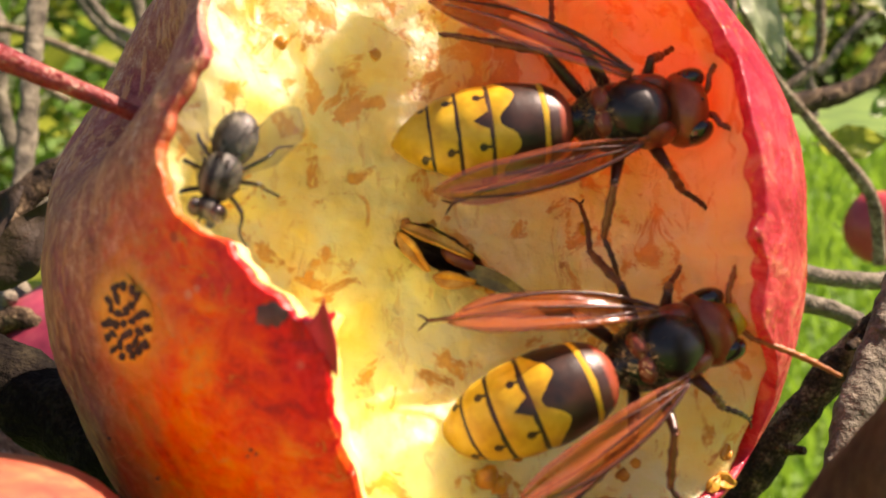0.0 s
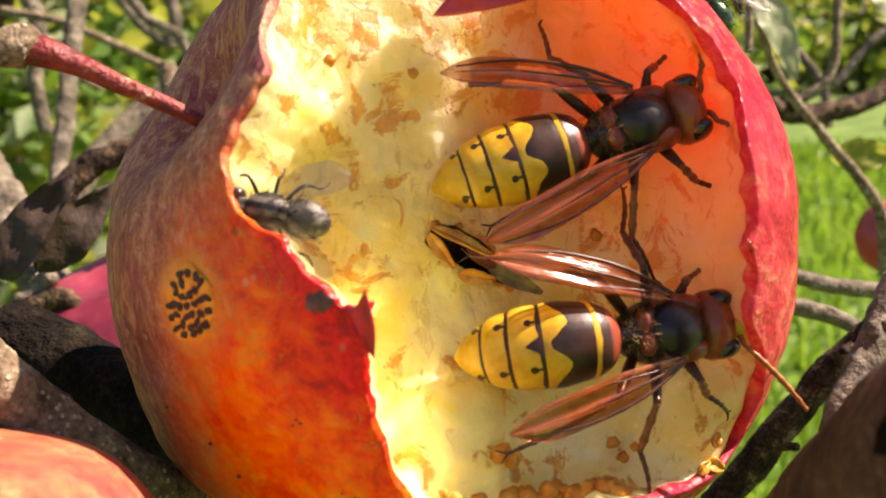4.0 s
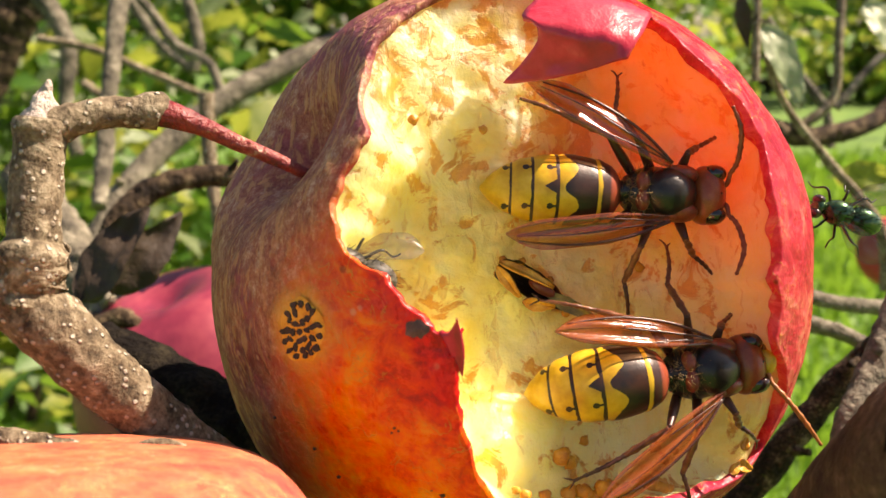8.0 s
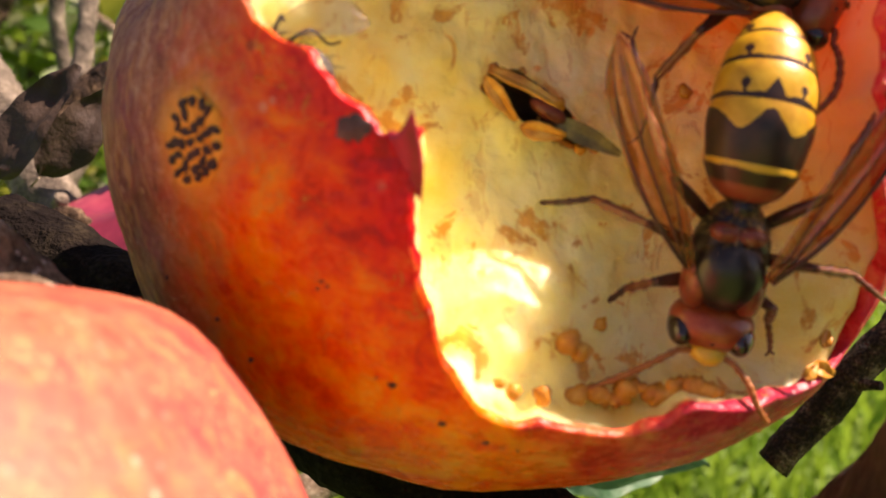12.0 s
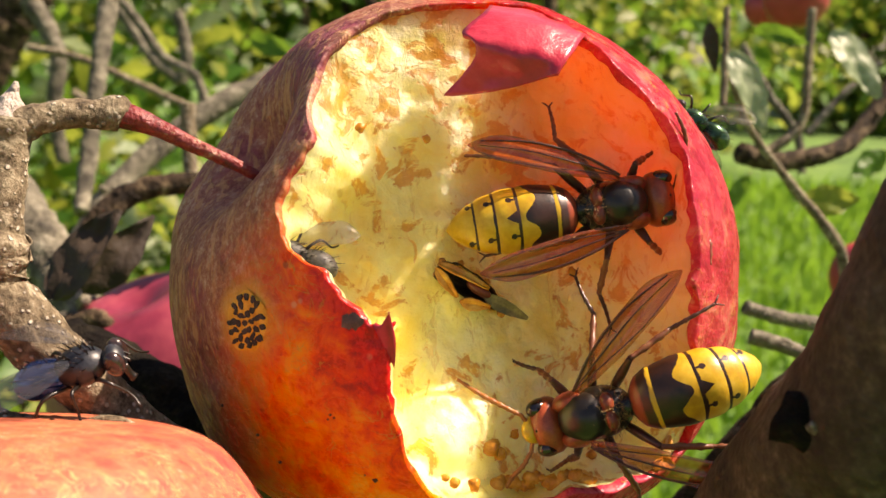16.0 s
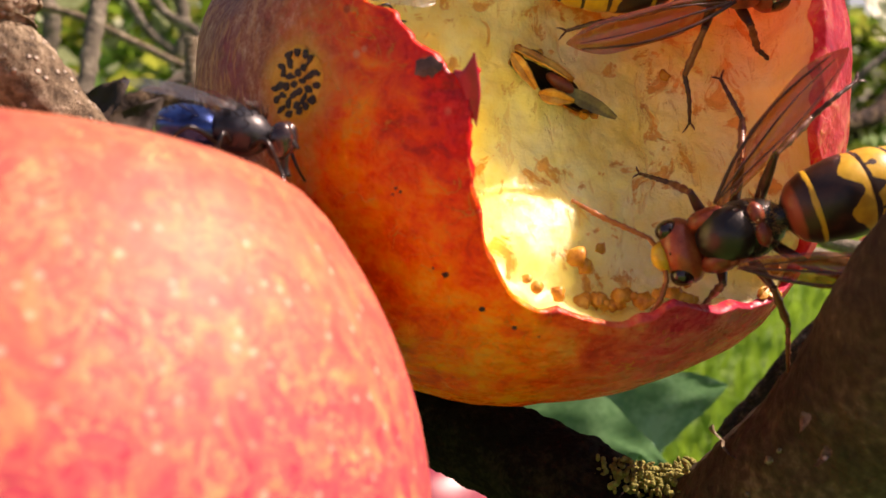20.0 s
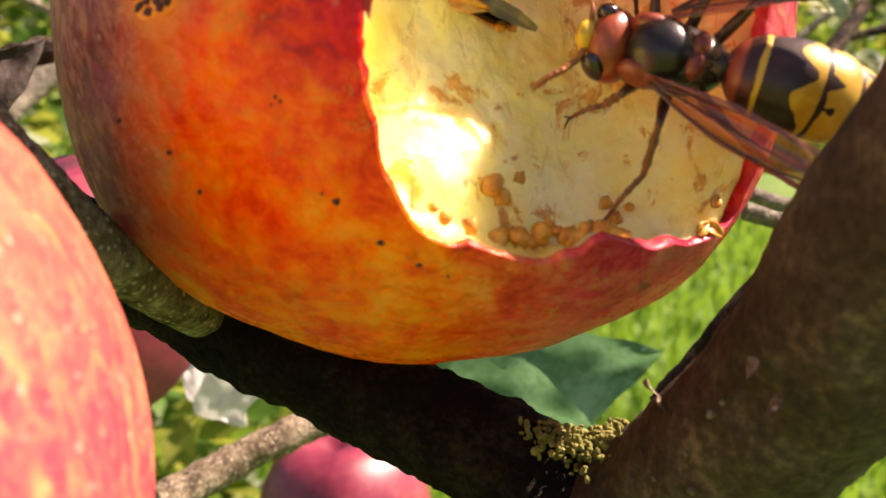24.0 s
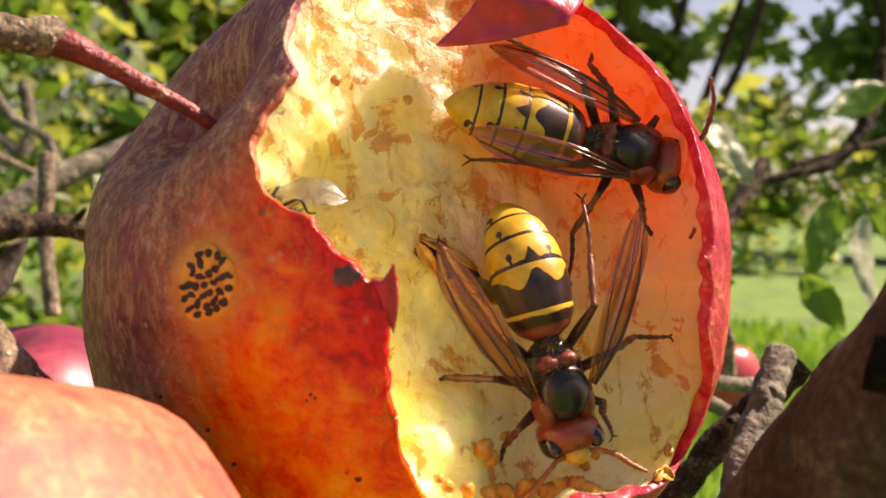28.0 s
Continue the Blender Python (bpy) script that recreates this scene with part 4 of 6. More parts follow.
# seed chamber, its brown darkened for the hole's shade, with a ragged brown edge, a seed and a thin green husk
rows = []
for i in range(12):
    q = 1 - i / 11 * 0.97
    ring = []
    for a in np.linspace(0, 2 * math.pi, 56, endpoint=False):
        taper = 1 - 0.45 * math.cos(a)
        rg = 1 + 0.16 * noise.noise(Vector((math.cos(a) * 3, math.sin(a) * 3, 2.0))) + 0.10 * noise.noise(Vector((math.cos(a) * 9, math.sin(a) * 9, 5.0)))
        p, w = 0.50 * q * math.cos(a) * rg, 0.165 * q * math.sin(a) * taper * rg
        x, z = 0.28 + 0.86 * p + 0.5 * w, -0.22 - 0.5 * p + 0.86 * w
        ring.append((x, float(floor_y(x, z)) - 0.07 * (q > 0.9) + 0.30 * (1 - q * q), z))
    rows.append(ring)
chamber = part("seed_chamber", grid_bm(np.array(rows) * K), CAVE_SHADE, bitten, "open brown seed chamber, the hole's shade in its colour")
part("seed", blob((0.34, -1.80, -0.22), (0.17, 0.07, 0.07), 16, 10, 32), RUST, chamber, "glossy brown seed")
HUSK = simple("green_husk", [(0.3, (0.06, 0.05, 0.012)), (0.5, (0.17, 0.13, 0.03)), (0.72, (0.34, 0.28, 0.07))], 500, 0.4, 0.5, 0.0003, 1200)
part("husk", leaf_bm(0.58 * K, 0.13 * K, 0.05, 0.2, 9, None, Matrix.Translation(Vector((0.40, -1.80, -0.30)) * K) @ pose(0, 0, 0, 90, 26, 0)), HUSK, chamber, "thin greenish seed husk")
for x, y, z, ln, w, ry, rx in ((-0.16, -1.96, 0.02, 0.42, 0.10, 55, 110), (-0.14, -1.96, 0.06, 0.66, 0.09, 22, 60), (0.12, -1.90, -0.36, 0.36, 0.12, 12, 115)):
    fl = part("torn_lip", leaf_bm(ln * K, w * K, 0.12, 0.5, 9, None, Matrix.Translation(Vector((x, y, z)) * K) @ pose(0, 0, 0, rx, ry, 0)), CRUMB, bitten, "torn papery core wall")
    fl.modifiers.new("thick", "SOLIDIFY").thickness = 0.0002
for j in range(9):
    a = j / 9 * 2 * math.pi + random.uniform(-0.1, 0.1)
    p, w = 0.52 * math.cos(a), 0.175 * math.sin(a) * (1 - 0.45 * math.cos(a))
    x, z = 0.28 + 0.86 * p + 0.5 * w, -0.22 - 0.5 * p + 0.86 * w
    part("torn_lip", rough_lump((x, float(floor_y(x, z)) - 0.03, z), random.uniform(0.03, 0.055), j * 2.3, 0.35), CRUMB, bitten)

for x, y, z, ln, w, ry, rx in ((2.52, -1.42, -2.20, 0.20, 0.12, 20, 80), (2.42, -1.50, -2.28, 0.16, 0.10, -30, 110), (2.60, -1.45, -2.05, 0.14, 0.07, -70, 90)):
    fl = part("torn_shred", leaf_bm(ln * K, w * K, 0.4, 0.5, 9, None, Matrix.Translation(Vector((x, y, z)) * K) @ pose(0, 0, 0, rx, ry, 0)), CRUMB, bitten, "dry yellow shred on the torn edge")
    fl.modifiers.new("thick", "SOLIDIFY").thickness = 0.0002

# crumbs lying in the hollow
CRUMBS = [(0.52, -2.02, 0.10), (0.60, -2.10, 0.08), (0.78, -1.90, 0.055), (1.62, -2.02, 0.07), (1.72, -2.16, 0.06), (1.84, -2.06, 0.05), (0.10, -2.36, 0.06), (0.32, -2.40, 0.07), (0.0, -2.30, 0.05), (-1.06, 1.60, 0.06), (-0.3, 1.52, 0.05), (1.48, 0.02, 0.06)]
for i, (x, z, r) in enumerate(CRUMBS):
    part("crumb", rough_lump((x, float(floor_y(x, z)) - 0.10 - (0.25 if z < -2.2 else 0), z), r, i * 3.1, 0.6), CRUMB, bitten)
for i in range(22):
    x = 0.40 + 0.058 * i + random.uniform(-0.03, 0.03)
    part("crumb", rough_lump((x, -1.95 - 0.02 * random.random(), -2.42 - 0.05 * math.sin(i) + 0.006 * (i - 8)), random.uniform(0.045, 0.10), i * 1.7 + 40, 0.7), CRUMB, bitten)

# corky lattice scar on the skin: dark cells parted by a net of skin
def on_skin(dx, dz, lift=1.004):
    d = Vector((-2.15 + dx, 0, -0.66 + dz))
    d.y = -math.sqrt(max(0.1, R_APPLE ** 2 - d.x ** 2 - d.z ** 2))
    low = min(1.0, max(0.0, (-d.z / R_APPLE - 0.66) / 0.34))
    return d * (1 - 0.065 * low * low * (3 - 2 * low)) * lift * 0.998


cells = []
for ring_r, count in ((0.0, 1), (0.075, 6), (0.145, 11), (0.205, 15)):
    for k in range(count):
        t = 2 * math.pi * (k + 0.3 * ring_r * 10) / count
        cells.append((ring_r * math.cos(t) * 1.0 + random.gauss(0, 0.008), ring_r * math.sin(t) * 1.3 + random.gauss(0, 0.01)))
net_rows = [[tuple(on_skin(0.25 * i / 6 * math.cos(t) * (1 + 0.07 * math.sin(3 * t + 1)), 0.25 * i / 6 * math.sin(t) * 1.3 * (1 + 0.06 * math.sin(5 * t)), 1.0028 - 0.004 * (i / 6) ** 4)) for t in np.linspace(0, 2 * math.pi, 48, endpoint=False)] for i in range(7)]
part("scar_net", grid_bm(np.array(net_rows) * K), NET, bitten_skin, "yellow corky net")
for i, (dx, dz) in enumerate(cells):
    if i in (9, 24, 33):
        continue
    q = on_skin(dx, dz, 1.0)
    bm = bmesh.new()
    n = q.normalized()
    e1 = Vector((1, 0, 0))
    e1 = (e1 - n * e1.dot(n)).normalized()
    e2 = n.cross(e1)
    t0 = math.atan2(dz, dx) + random.uniform(-1.1, 1.1)
    s1, s2 = random.uniform(0.026, 0.036), random.uniform(0.034, 0.052)
    ring = []
    for k in np.linspace(0, 2 * math.pi, 9, endpoint=False):
        px, pz = s2 * math.cos(k) * random.uniform(0.65, 1.2), s1 * math.sin(k) * random.uniform(0.65, 1.2)
        ring.append((dx + px * math.cos(t0) - pz * math.sin(t0), dz + px * math.sin(t0) + pz * math.cos(t0)))
    vs = [bm.verts.new(on_skin(x, z, 1.0052) * K) for x, z in ring]
    rim = [bm.verts.new(on_skin(dx + (x - dx) * 1.2, dz + (z - dz) * 1.12, 1.0) * K) for x, z in ring]
    top = bm.verts.new(on_skin(dx, dz, 1.0045) * K)
    for k in range(9):
        bm.faces.new((vs[k], vs[(k + 1) % 9], top))
        bm.faces.new((rim[k], rim[(k + 1) % 9], vs[(k + 1) % 9], vs[k]))
    part("scab", bm, SCAB, bitten_skin, smooth=False)


def scab_patch(dx, dz, r, seed):
    """A flat rough scab that follows the skin."""
    rows = []
    for i in range(6):
        rows.append([tuple(on_skin(dx + r * i / 5 * math.cos(t) * (1 + 0.35 * noise.noise(Vector((math.cos(t) * 2.5, math.sin(t) * 2.5, seed)))), dz + r * i / 5 * math.sin(t) * (0.8 + 0.35 * noise.noise(Vector((math.cos(t) * 2.5, seed, math.sin(t) * 2.5)))), 1.0026 - 0.004 * (i / 5) ** 2)) for t in np.linspace(0, 2 * math.pi, 20, endpoint=False)])
    return grid_bm(np.array(rows) * K)


for dx, dz, r in ((1.20, 0.02, 0.11), (1.02, -2.36, 0.075), (4.12, -2.12, 0.055), (1.41, -1.66, 0.03), (2.06, -2.12, 0.028), (2.3, -2.2, 0.02), (0.30, -1.55, 0.025), (0.95, -0.95, 0.016), (0.99, -0.98, 0.014), (0.92, -1.0, 0.012), (1.75, -1.95, 0.03), (0.05, -1.25, 0.022), (-0.42, -0.95, 0.025), (1.30, -1.60, 0.022)):
    part("dark_spot", scab_patch(dx, dz, r, dx * 9), SCUFF if r > 0.1 else SCAB, bitten_skin)

# the peel's sharp curled tip beside the notch
tip_a, tip_b = spline([(-0.74, -3.56, -0.66), (-0.66, -3.62, -0.68), (-0.57, -3.69, -0.55)], 9), spline([(-0.52, -3.40, -1.10), (-0.50, -3.56, -0.82), (-0.56, -3.69, -0.545)], 9)
tip_rows = np.array([[tip_a[i] * (1 - k / 6) + tip_b[i] * k / 6 + np.array([0, -0.05 * math.sin(math.pi * k / 6) * (1 - i / 8), 0]) for k in range(7)] for i in range(9)])
tip = part("peel_tip", grid_bm(tip_rows * K, close_u=False), PEEL, bitten_skin, "sharp curled tip of red peel")
tip.modifiers.new("thick", "SOLIDIFY").thickness = 0.0005


# ---- leaves, twigs and distance ----
DRY = simple("withered_leaf", [(0.3, (0.015, 0.010, 0.006)), (0.5, (0.035, 0.022, 0.012)), (0.72, (0.08, 0.05, 0.025))], 120, 0.7, 0.6, 0.001, 300)
GREYBARK = simple("grey_bark", [(0.36, (0.025, 0.022, 0.015)), (0.46, (0.085, 0.075, 0.052)), (0.55, (0.15, 0.135, 0.095)), (0.66, (0.30, 0.28, 0.21))], 150, 0.85, 1.0, 0.0016, 420, fine=0.35)
def make_twig_bark():
    """Brown young bark with grey film, dark cracks and pale raised pores."""
    m, nt, b, v = mat("twig_bark", 0.8, 0.3)
    n1, n2 = noise_tex(nt, v, 210, 6, 0.7), noise_tex(nt, v, 900, 5, 0.7)
    col = ramp(nt, lin(nt, (n1, 0.55), (n2, 0.45)), [(0.38, (0.035, 0.025, 0.015)), (0.46, (0.12, 0.09, 0.055)), (0.54, (0.23, 0.185, 0.12)), (0.62, (0.40, 0.35, 0.25))])
    d = voro(nt, v, 950)
    pore = mth(nt, "MULTIPLY", span(nt, d, 0.32, 0.18), span(nt, noise_tex(nt, v, 260, 2), 0.34, 0.5))
    col = mixc(nt, mth(nt, "MULTIPLY", pore, 0.85), col, (0.56, 0.51, 0.42))
    nt.links.new(col, b.inputs["Base Color"])
    bump(nt, b, lin(nt, (n1, 1.0), (n2, 0.7), (pore, 0.7)), 0.8, 0.0009)
    return m


TWIGBARK = make_twig_bark()
PALEWOOD = simple("pale_splintered_wood", [(0.3, (0.26, 0.20, 0.17)), (0.5, (0.46, 0.39, 0.34)), (0.72, (0.66, 0.60, 0.55))], 500, 0.8, 0.9, 0.0008, 1200)
STEMRED = simple("red_stem", [(0.36, (0.07, 0.008, 0.008)), (0.48, (0.20, 0.014, 0.016)), (0.58, (0.26, 0.04, 0.03)), (0.66, (0.36, 0.22, 0.13))], 420, 0.42, 0.9, 0.0006, 1000, fine=0.4)
MOSS = simple("moss", [(0.3, (0.08, 0.09, 0.015)), (0.5, (0.22, 0.22, 0.05)), (0.72, (0.40, 0.38, 0.12))], 300, 0.95, 1.0, 0.0015, 900)


def thin_leaf(name, stops, through, share=0.5):
    """A leaf that lets the light through, veined and blotched."""
    m, nt, b, v = mat(name, 0.42, 0.5)
    fac = lin(nt, (noise_tex(nt, v, 60, 5), 0.6), (noise_tex(nt, v, 420, 4), 0.4))
    b.inputs["Specular IOR Level"].default_value = 0.25
    col = ramp(nt, fac, stops)
    nt.links.new(col, b.inputs["Base Color"])
    bump(nt, b, noise_tex(nt, v, 300, 4), 0.6, 0.0008)
    see_through(nt, b, mixc(nt, 0.6, col, through), share)
    return m


LEAF = thin_leaf("green_leaf", [(0.32, (0.02, 0.065, 0.012)), (0.5, (0.05, 0.14, 0.02)), (0.68, (0.11, 0.22, 0.035))], (0.30, 0.52, 0.05), 0.40)
# leaf green lightened for the far trees, with distant haze put into the colour
FARLEAF = thin_leaf("far_leaf", [(0.32, (0.07, 0.13, 0.03)), (0.5, (0.13, 0.22, 0.05)), (0.68, (0.22, 0.32, 0.09))], (0.45, 0.62, 0.14), 0.5)
YLEAF = thin_leaf("yellow_leaf", [(0.32, (0.09, 0.14, 0.02)), (0.5, (0.19, 0.23, 0.035)), (0.68, (0.36, 0.33, 0.06))], (0.46, 0.55, 0.08))
BLUELEAF = thin_leaf("blue_green_leaf", [(0.36, (0.02, 0.085, 0.045)), (0.5, (0.06, 0.19, 0.10)), (0.64, (0.20, 0.38, 0.25))], (0.2, 0.45, 0.2), 0.3)
WHITELEAF = thin_leaf("bleached_leaf", [(0.36, (0.45, 0.45, 0.42)), (0.5, (0.66, 0.67, 0.66)), (0.64, (0.80, 0.80, 0.80))], (0.8, 0.8, 0.8), 0.3)
PALE = thin_leaf("pale_leaf", [(0.32, (0.15, 0.20, 0.10)), (0.5, (0.27, 0.33, 0.20)), (0.68, (0.46, 0.50, 0.38))], (0.45, 0.55, 0.28), 0.3)


def leaf(at, way, length, width, material, label, curl=0.3, roll=0.0, name="leaf"):
    """One leaf in the apple's axes; way is the direction of its blade."""
    root = thing(name, at, label, "leaf", "leaves of the tree", axes=FAR)
    x = Vector(way).normalized()
    q = x.to_track_quat("X", "Z").to_matrix().to_4x4() @ Matrix.Rotation(radians(roll), 4, "X")
    part("blade", leaf_bm(length * K, width * K, curl, n=24, m=q), material, root)
    part("stalk", tube_bm([(0, 0, 0), tuple(-x * length * 0.12 * K)], [0.05 * K * length / 5, 0.04 * K * length / 5], 6), TWIGBARK, root)
    return root


def branch(name, pts, material, label, n=40, sides=12, rough=0.12, freq=250.0, seed=0, knots=0, partname="bark"):
    root = thing(name, pts[0][:3], label, "branch", "branches of the tree", axes=FAR)
    part(partname, limb(pts, n, sides, rough, freq, seed), material, root)
    rnd = random.Random(seed)
    path = spline(pts, 24) - np.array([*pts[0][:3], 0])
    for k in range(knots):
        i = rnd.randrange(3, 21)
        x, y, z, r = path[i]
        side = Vector((rnd.uniform(-1, 1), -0.8, rnd.uniform(-1, 1))).normalized()
        if k % 2:
            part("knot", rough_lump(Vector((x, y, z)) + side * r * 0.75, r * rnd.uniform(0.35, 0.6), seed + k), material, root)
        else:
            tip = Vector((x, y, z)) + side * r * rnd.uniform(1.6, 2.6)
            part("spur", limb([(x, y, z, r * 0.45), (*(Vector((x, y, z)) + side * r * 1.1), r * 0.34), (*tip, r * 0.22)], 12, 9, 0.3, 500.0, seed + k, (0, 0, 0)), material, root)
    return root


SMOOTHBARK = simple("smooth_brown_bark", [(0.30, (0.016, 0.010, 0.007)), (0.45, (0.036, 0.024, 0.015)), (0.56, (0.068, 0.048, 0.031)), (0.70, (0.17, 0.135, 0.09))], 140, 0.75, 0.8, 0.0009, 520, fine=0.45, spec=0.3)

# the forked branch under the apple
fork = thing("forked_branch", (1.87, 0.2, -4.77), "thick brown branch forking under the apple, mossy in the crotch", "branch", "branches of the tree")
FB = (1.87, 0.2, -4.77)
part("thick_arm", limb([(1.2, 0.8, -6.5, 0.95), (2.1, 0.4, -5.4, 0.90), (2.82, -0.8, -4.45, 0.85), (3.26, -2.05, -3.52, 0.84), (3.5, -3.5, -2.3, 0.84), (3.9, -4.9, -1.2, 0.85), (4.75, -6.3, 1.0, 0.9), (6.6, -7.0, 2.2, 0.95), (9.5, -7.6, 3.6, 1.0)], 200, 44, 0.07, 150.0, 1, FB), SMOOTHBARK, fork, "rough brown bark")
# the apple's shade on this arm is put into its bark colour
part("thin_arm", limb([(1.75, 0.4, -5.3, 0.7), (1.09, 0.5, -4.62, 0.62), (0.24, 0.9, -4.2, 0.60), (-1.3, 1.5, -3.5, 0.60), (-2.95, 2.0, -2.75, 0.60), (-4.67, 2.4, -1.9, 0.58), (-6.4, 2.7, -1.1, 0.55)], 120, 32, 0.16, 170.0, 5, FB), SHADEBARK, fork, "bark with the apple's shade in its colour")
bm = bmesh.new()
for i in range(620):
    a = random.random()
    p = Vector((1.15 + 1.0 * a + random.gauss(0, 0.12), random.gauss(-0.1, 0.25) + (1 - a) * 0.3, -4.02 - 0.10 * math.sin(a * 3.1) - abs(random.gauss(0, 0.1)) - 0.15 * abs(random.gauss(0, 1)))) - Vector(FB)
    blob(p, (random.uniform(0.015, 0.05), random.uniform(0.015, 0.05), random.uniform(0.015, 0.05)), 6, 4, 0, bm)
part("moss", bm, MOSS, fork, "yellow-green moss cushions")
# a solid lump, coloured near black for the shade inside a knot hole
knot = part("knot", rough_lump(Vector((3.08, -5.0, -1.43)) - Vector(FB), 0.26, 4.4, 0.6), SHADEBARK, fork, "knot hole, its inner shade put into the colour")
part("knot_core", rough_lump(Vector((3.08, -5.0, -1.43)) + Vector((0.03, -0.17, -0.02)) - Vector(FB), 0.06, 7.7, 0.8), TWIGBARK, knot)
rnd = random.Random(5)
for i in range(60):
    k = rnd.random()
    c = Vector((2.55, -0.8, -4.45)).lerp(Vector((4.1, -5.3, -0.6)), k) + Vector((-0.55 + 0.8 * rnd.random(), -0.62 * rnd.uniform(0.7, 1.0), -0.35 + 0.5 * rnd.random()))
    part("bark_wart", rough_lump(c - Vector(FB), rnd.uniform(0.02, 0.05), i * 1.3, 0.7), TWIGBARK, fork)
for x, y, z in ((2.43, -2.50, -3.5), (2.61, -2.55, -3.78), (2.05, -1.0, -3.7), (2.1, -1.2, -3.85)):
    bm = leaf_bm(0.17 * K, 0.09 * K, 0.8, 0.6, 5, None, Matrix.Translation((Vector((x, y - 0.28, z + 0.1)) - Vector(FB)) * K) @ pose(0, 0, 0, 40 * x, 70 * z, 90 * y))
    part("bark_flake", bm, TWIGBARK, fork)

# the twig that bears the stem
TW = (-4.83, -3.1, -0.15)
twig = thing("fruit_twig", TW, "bent brown speckled twig that carries the apple's red stem", "branch", "branches of the tree")
part("lower_limb", limb([(-9, -4.2, 0.5, 0.32), (-6.03, -3.4, 0.02, 0.33), (-5.08, -3.1, -0.28, 0.35), (-4.68, -3.0, -0.59, 0.36), (-4.13, -2.6, -1.25, 0.33), (-3.53, -2.0, -1.93, 0.30), (-2.9, -1.0, -2.6, 0.28), (-2.4, 1.0, -3.0, 0.3)], 190, 24, 0.09, 420.0, 2, TW), TWIGBARK, twig)
part("spur", limb([(-4.86, -3.1, -0.4, 0.35), (-4.84, -3.1, -0.24, 0.31), (-4.83, -3.1, -0.16, 0.37), (-4.81, -3.1, -0.09, 0.32), (-4.80, -3.15, -0.02, 0.37), (-4.79, -3.15, 0.05, 0.31), (-4.78, -3.2, 0.12, 0.35), (-4.77, -3.2, 0.24, 0.27), (-4.76, -3.2, 0.35, 0.26), (-4.76, -3.2, 0.79, 0.25), (-4.74, -3.2, 1.15, 0.24), (-4.72, -3.2, 1.36, 0.28), (-4.71, -3.2, 1.45, 0.25)], 150, 26, 0.12, 460.0, 3, TW), TWIGBARK, twig)
part("broken_end", limb([(-4.71, -3.2, 1.42, 0.17), (-4.70, -3.2, 1.6, 0.14), (-4.67, -3.2, 1.74, 0.07), (-4.64, -3.22, 1.86, 0.02)], 14, 9, 0.5, 900.0, 4, TW), PALEWOOD, twig, "pale splintered end")
part("shoot", limb([(-4.72, -3.2, 1.1, 0.2), (-4.60, -3.15, 1.38, 0.19), (-4.24, -3.0, 1.55, 0.165), (-3.91, -2.8, 1.60, 0.17), (-3.70, -2.72, 1.63, 0.20), (-3.60, -2.69, 1.60, 0.12)], 110, 20, 0.14, 560.0, 6, TW), TWIGBARK, twig)
part("stem", limb([(-3.72, -2.72, 1.62, 0.15), (-3.5, -2.66, 1.57, 0.14), (-3.28, -2.6, 1.49, 0.108), (-2.83, -2.5, 1.29, 0.086), (-2.44, -2.4, 1.12, 0.074), (-2.11, -2.2, 0.96, 0.074), (-1.6, -1.8, 0.72, 0.09)], 40, 12, 0.10, 600.0, 7, TW), STEMRED, twig, "red glossy stem with pale scuffs")
for i in range(46):
    u = random.random()
    q = Vector((-5.08, -3.1, -0.28)).lerp(Vector((-3.53, -2.0, -1.93)), u) + Vector((random.uniform(-0.2, 0.2), -0.25 - random.random() * 0.05, random.uniform(-0.15, 0.22)))
    part("pore", blob(q - Vector(TW), (0.018, 0.014, 0.014), 6, 4), PALEWOOD, twig)

# apples behind
plum = plain_apple("plum_red_apple", (-6.8, 10.7, -2.7), 2.95, "plum-red apple in the shade behind the twig", PURPLE, (-0.25, -0.35, 0.8), 0.26, seed=2)
plain_apple("fallen_apple", (-1.46, 25, -9.46), 2.9, "dull red apple low among the branches", PURPLE, (-0.2, -0.3, 0.9), 0.3, seed=5)
RED = simple("red_skin", [(0.3, (0.30, 0.02, 0.03)), (0.55, (0.46, 0.05, 0.06)), (0.75, (0.56, 0.16, 0.12))], 60, 0.35, 0.2, 0.0002)

# branches round the apples, each through rows of x, y, z and radius in the apple's centimetres
branch("grey_branch", [(-13.30, 20.00, 0.35, 0.451), (-12.22, 22.00, 3.46, 0.438), (-9.81, 24.00, 6.33, 0.441), (-6.57, 26.00, 8.60, 0.443), (-3.62, 28.00, 10.33, 0.418), (1.62, 30.00, 12.48, 0.390)], GREYBARK, "smooth grey-green branch behind the apples", 70, 16, 0.18, 250, 10, 6)
branch("dark_branch", [(-8.62, 9.00, 0.15, 0.330), (-8.37, 9.40, 1.21, 0.310), (-7.81, 9.80, 1.92, 0.289), (-6.87, 10.20, 2.26, 0.267), (-5.87, 10.60, 2.25, 0.245), (-4.27, 11.00, 1.72, 0.221)], BARK, "dark arched branch behind the fruit twig", 70, 16, 0.18, 250, 11, 6)
branch("olive_limb", [(-12.23, 13.00, 2.59, 0.597), (-10.96, 12.00, 1.19, 0.632), (-9.61, 11.00, -0.37, 0.580), (-7.80, 10.00, -2.18, 0.530)], GREYBARK, "olive-grey thick limb behind the twig", 70, 16, 0.18, 250, 12, 6)
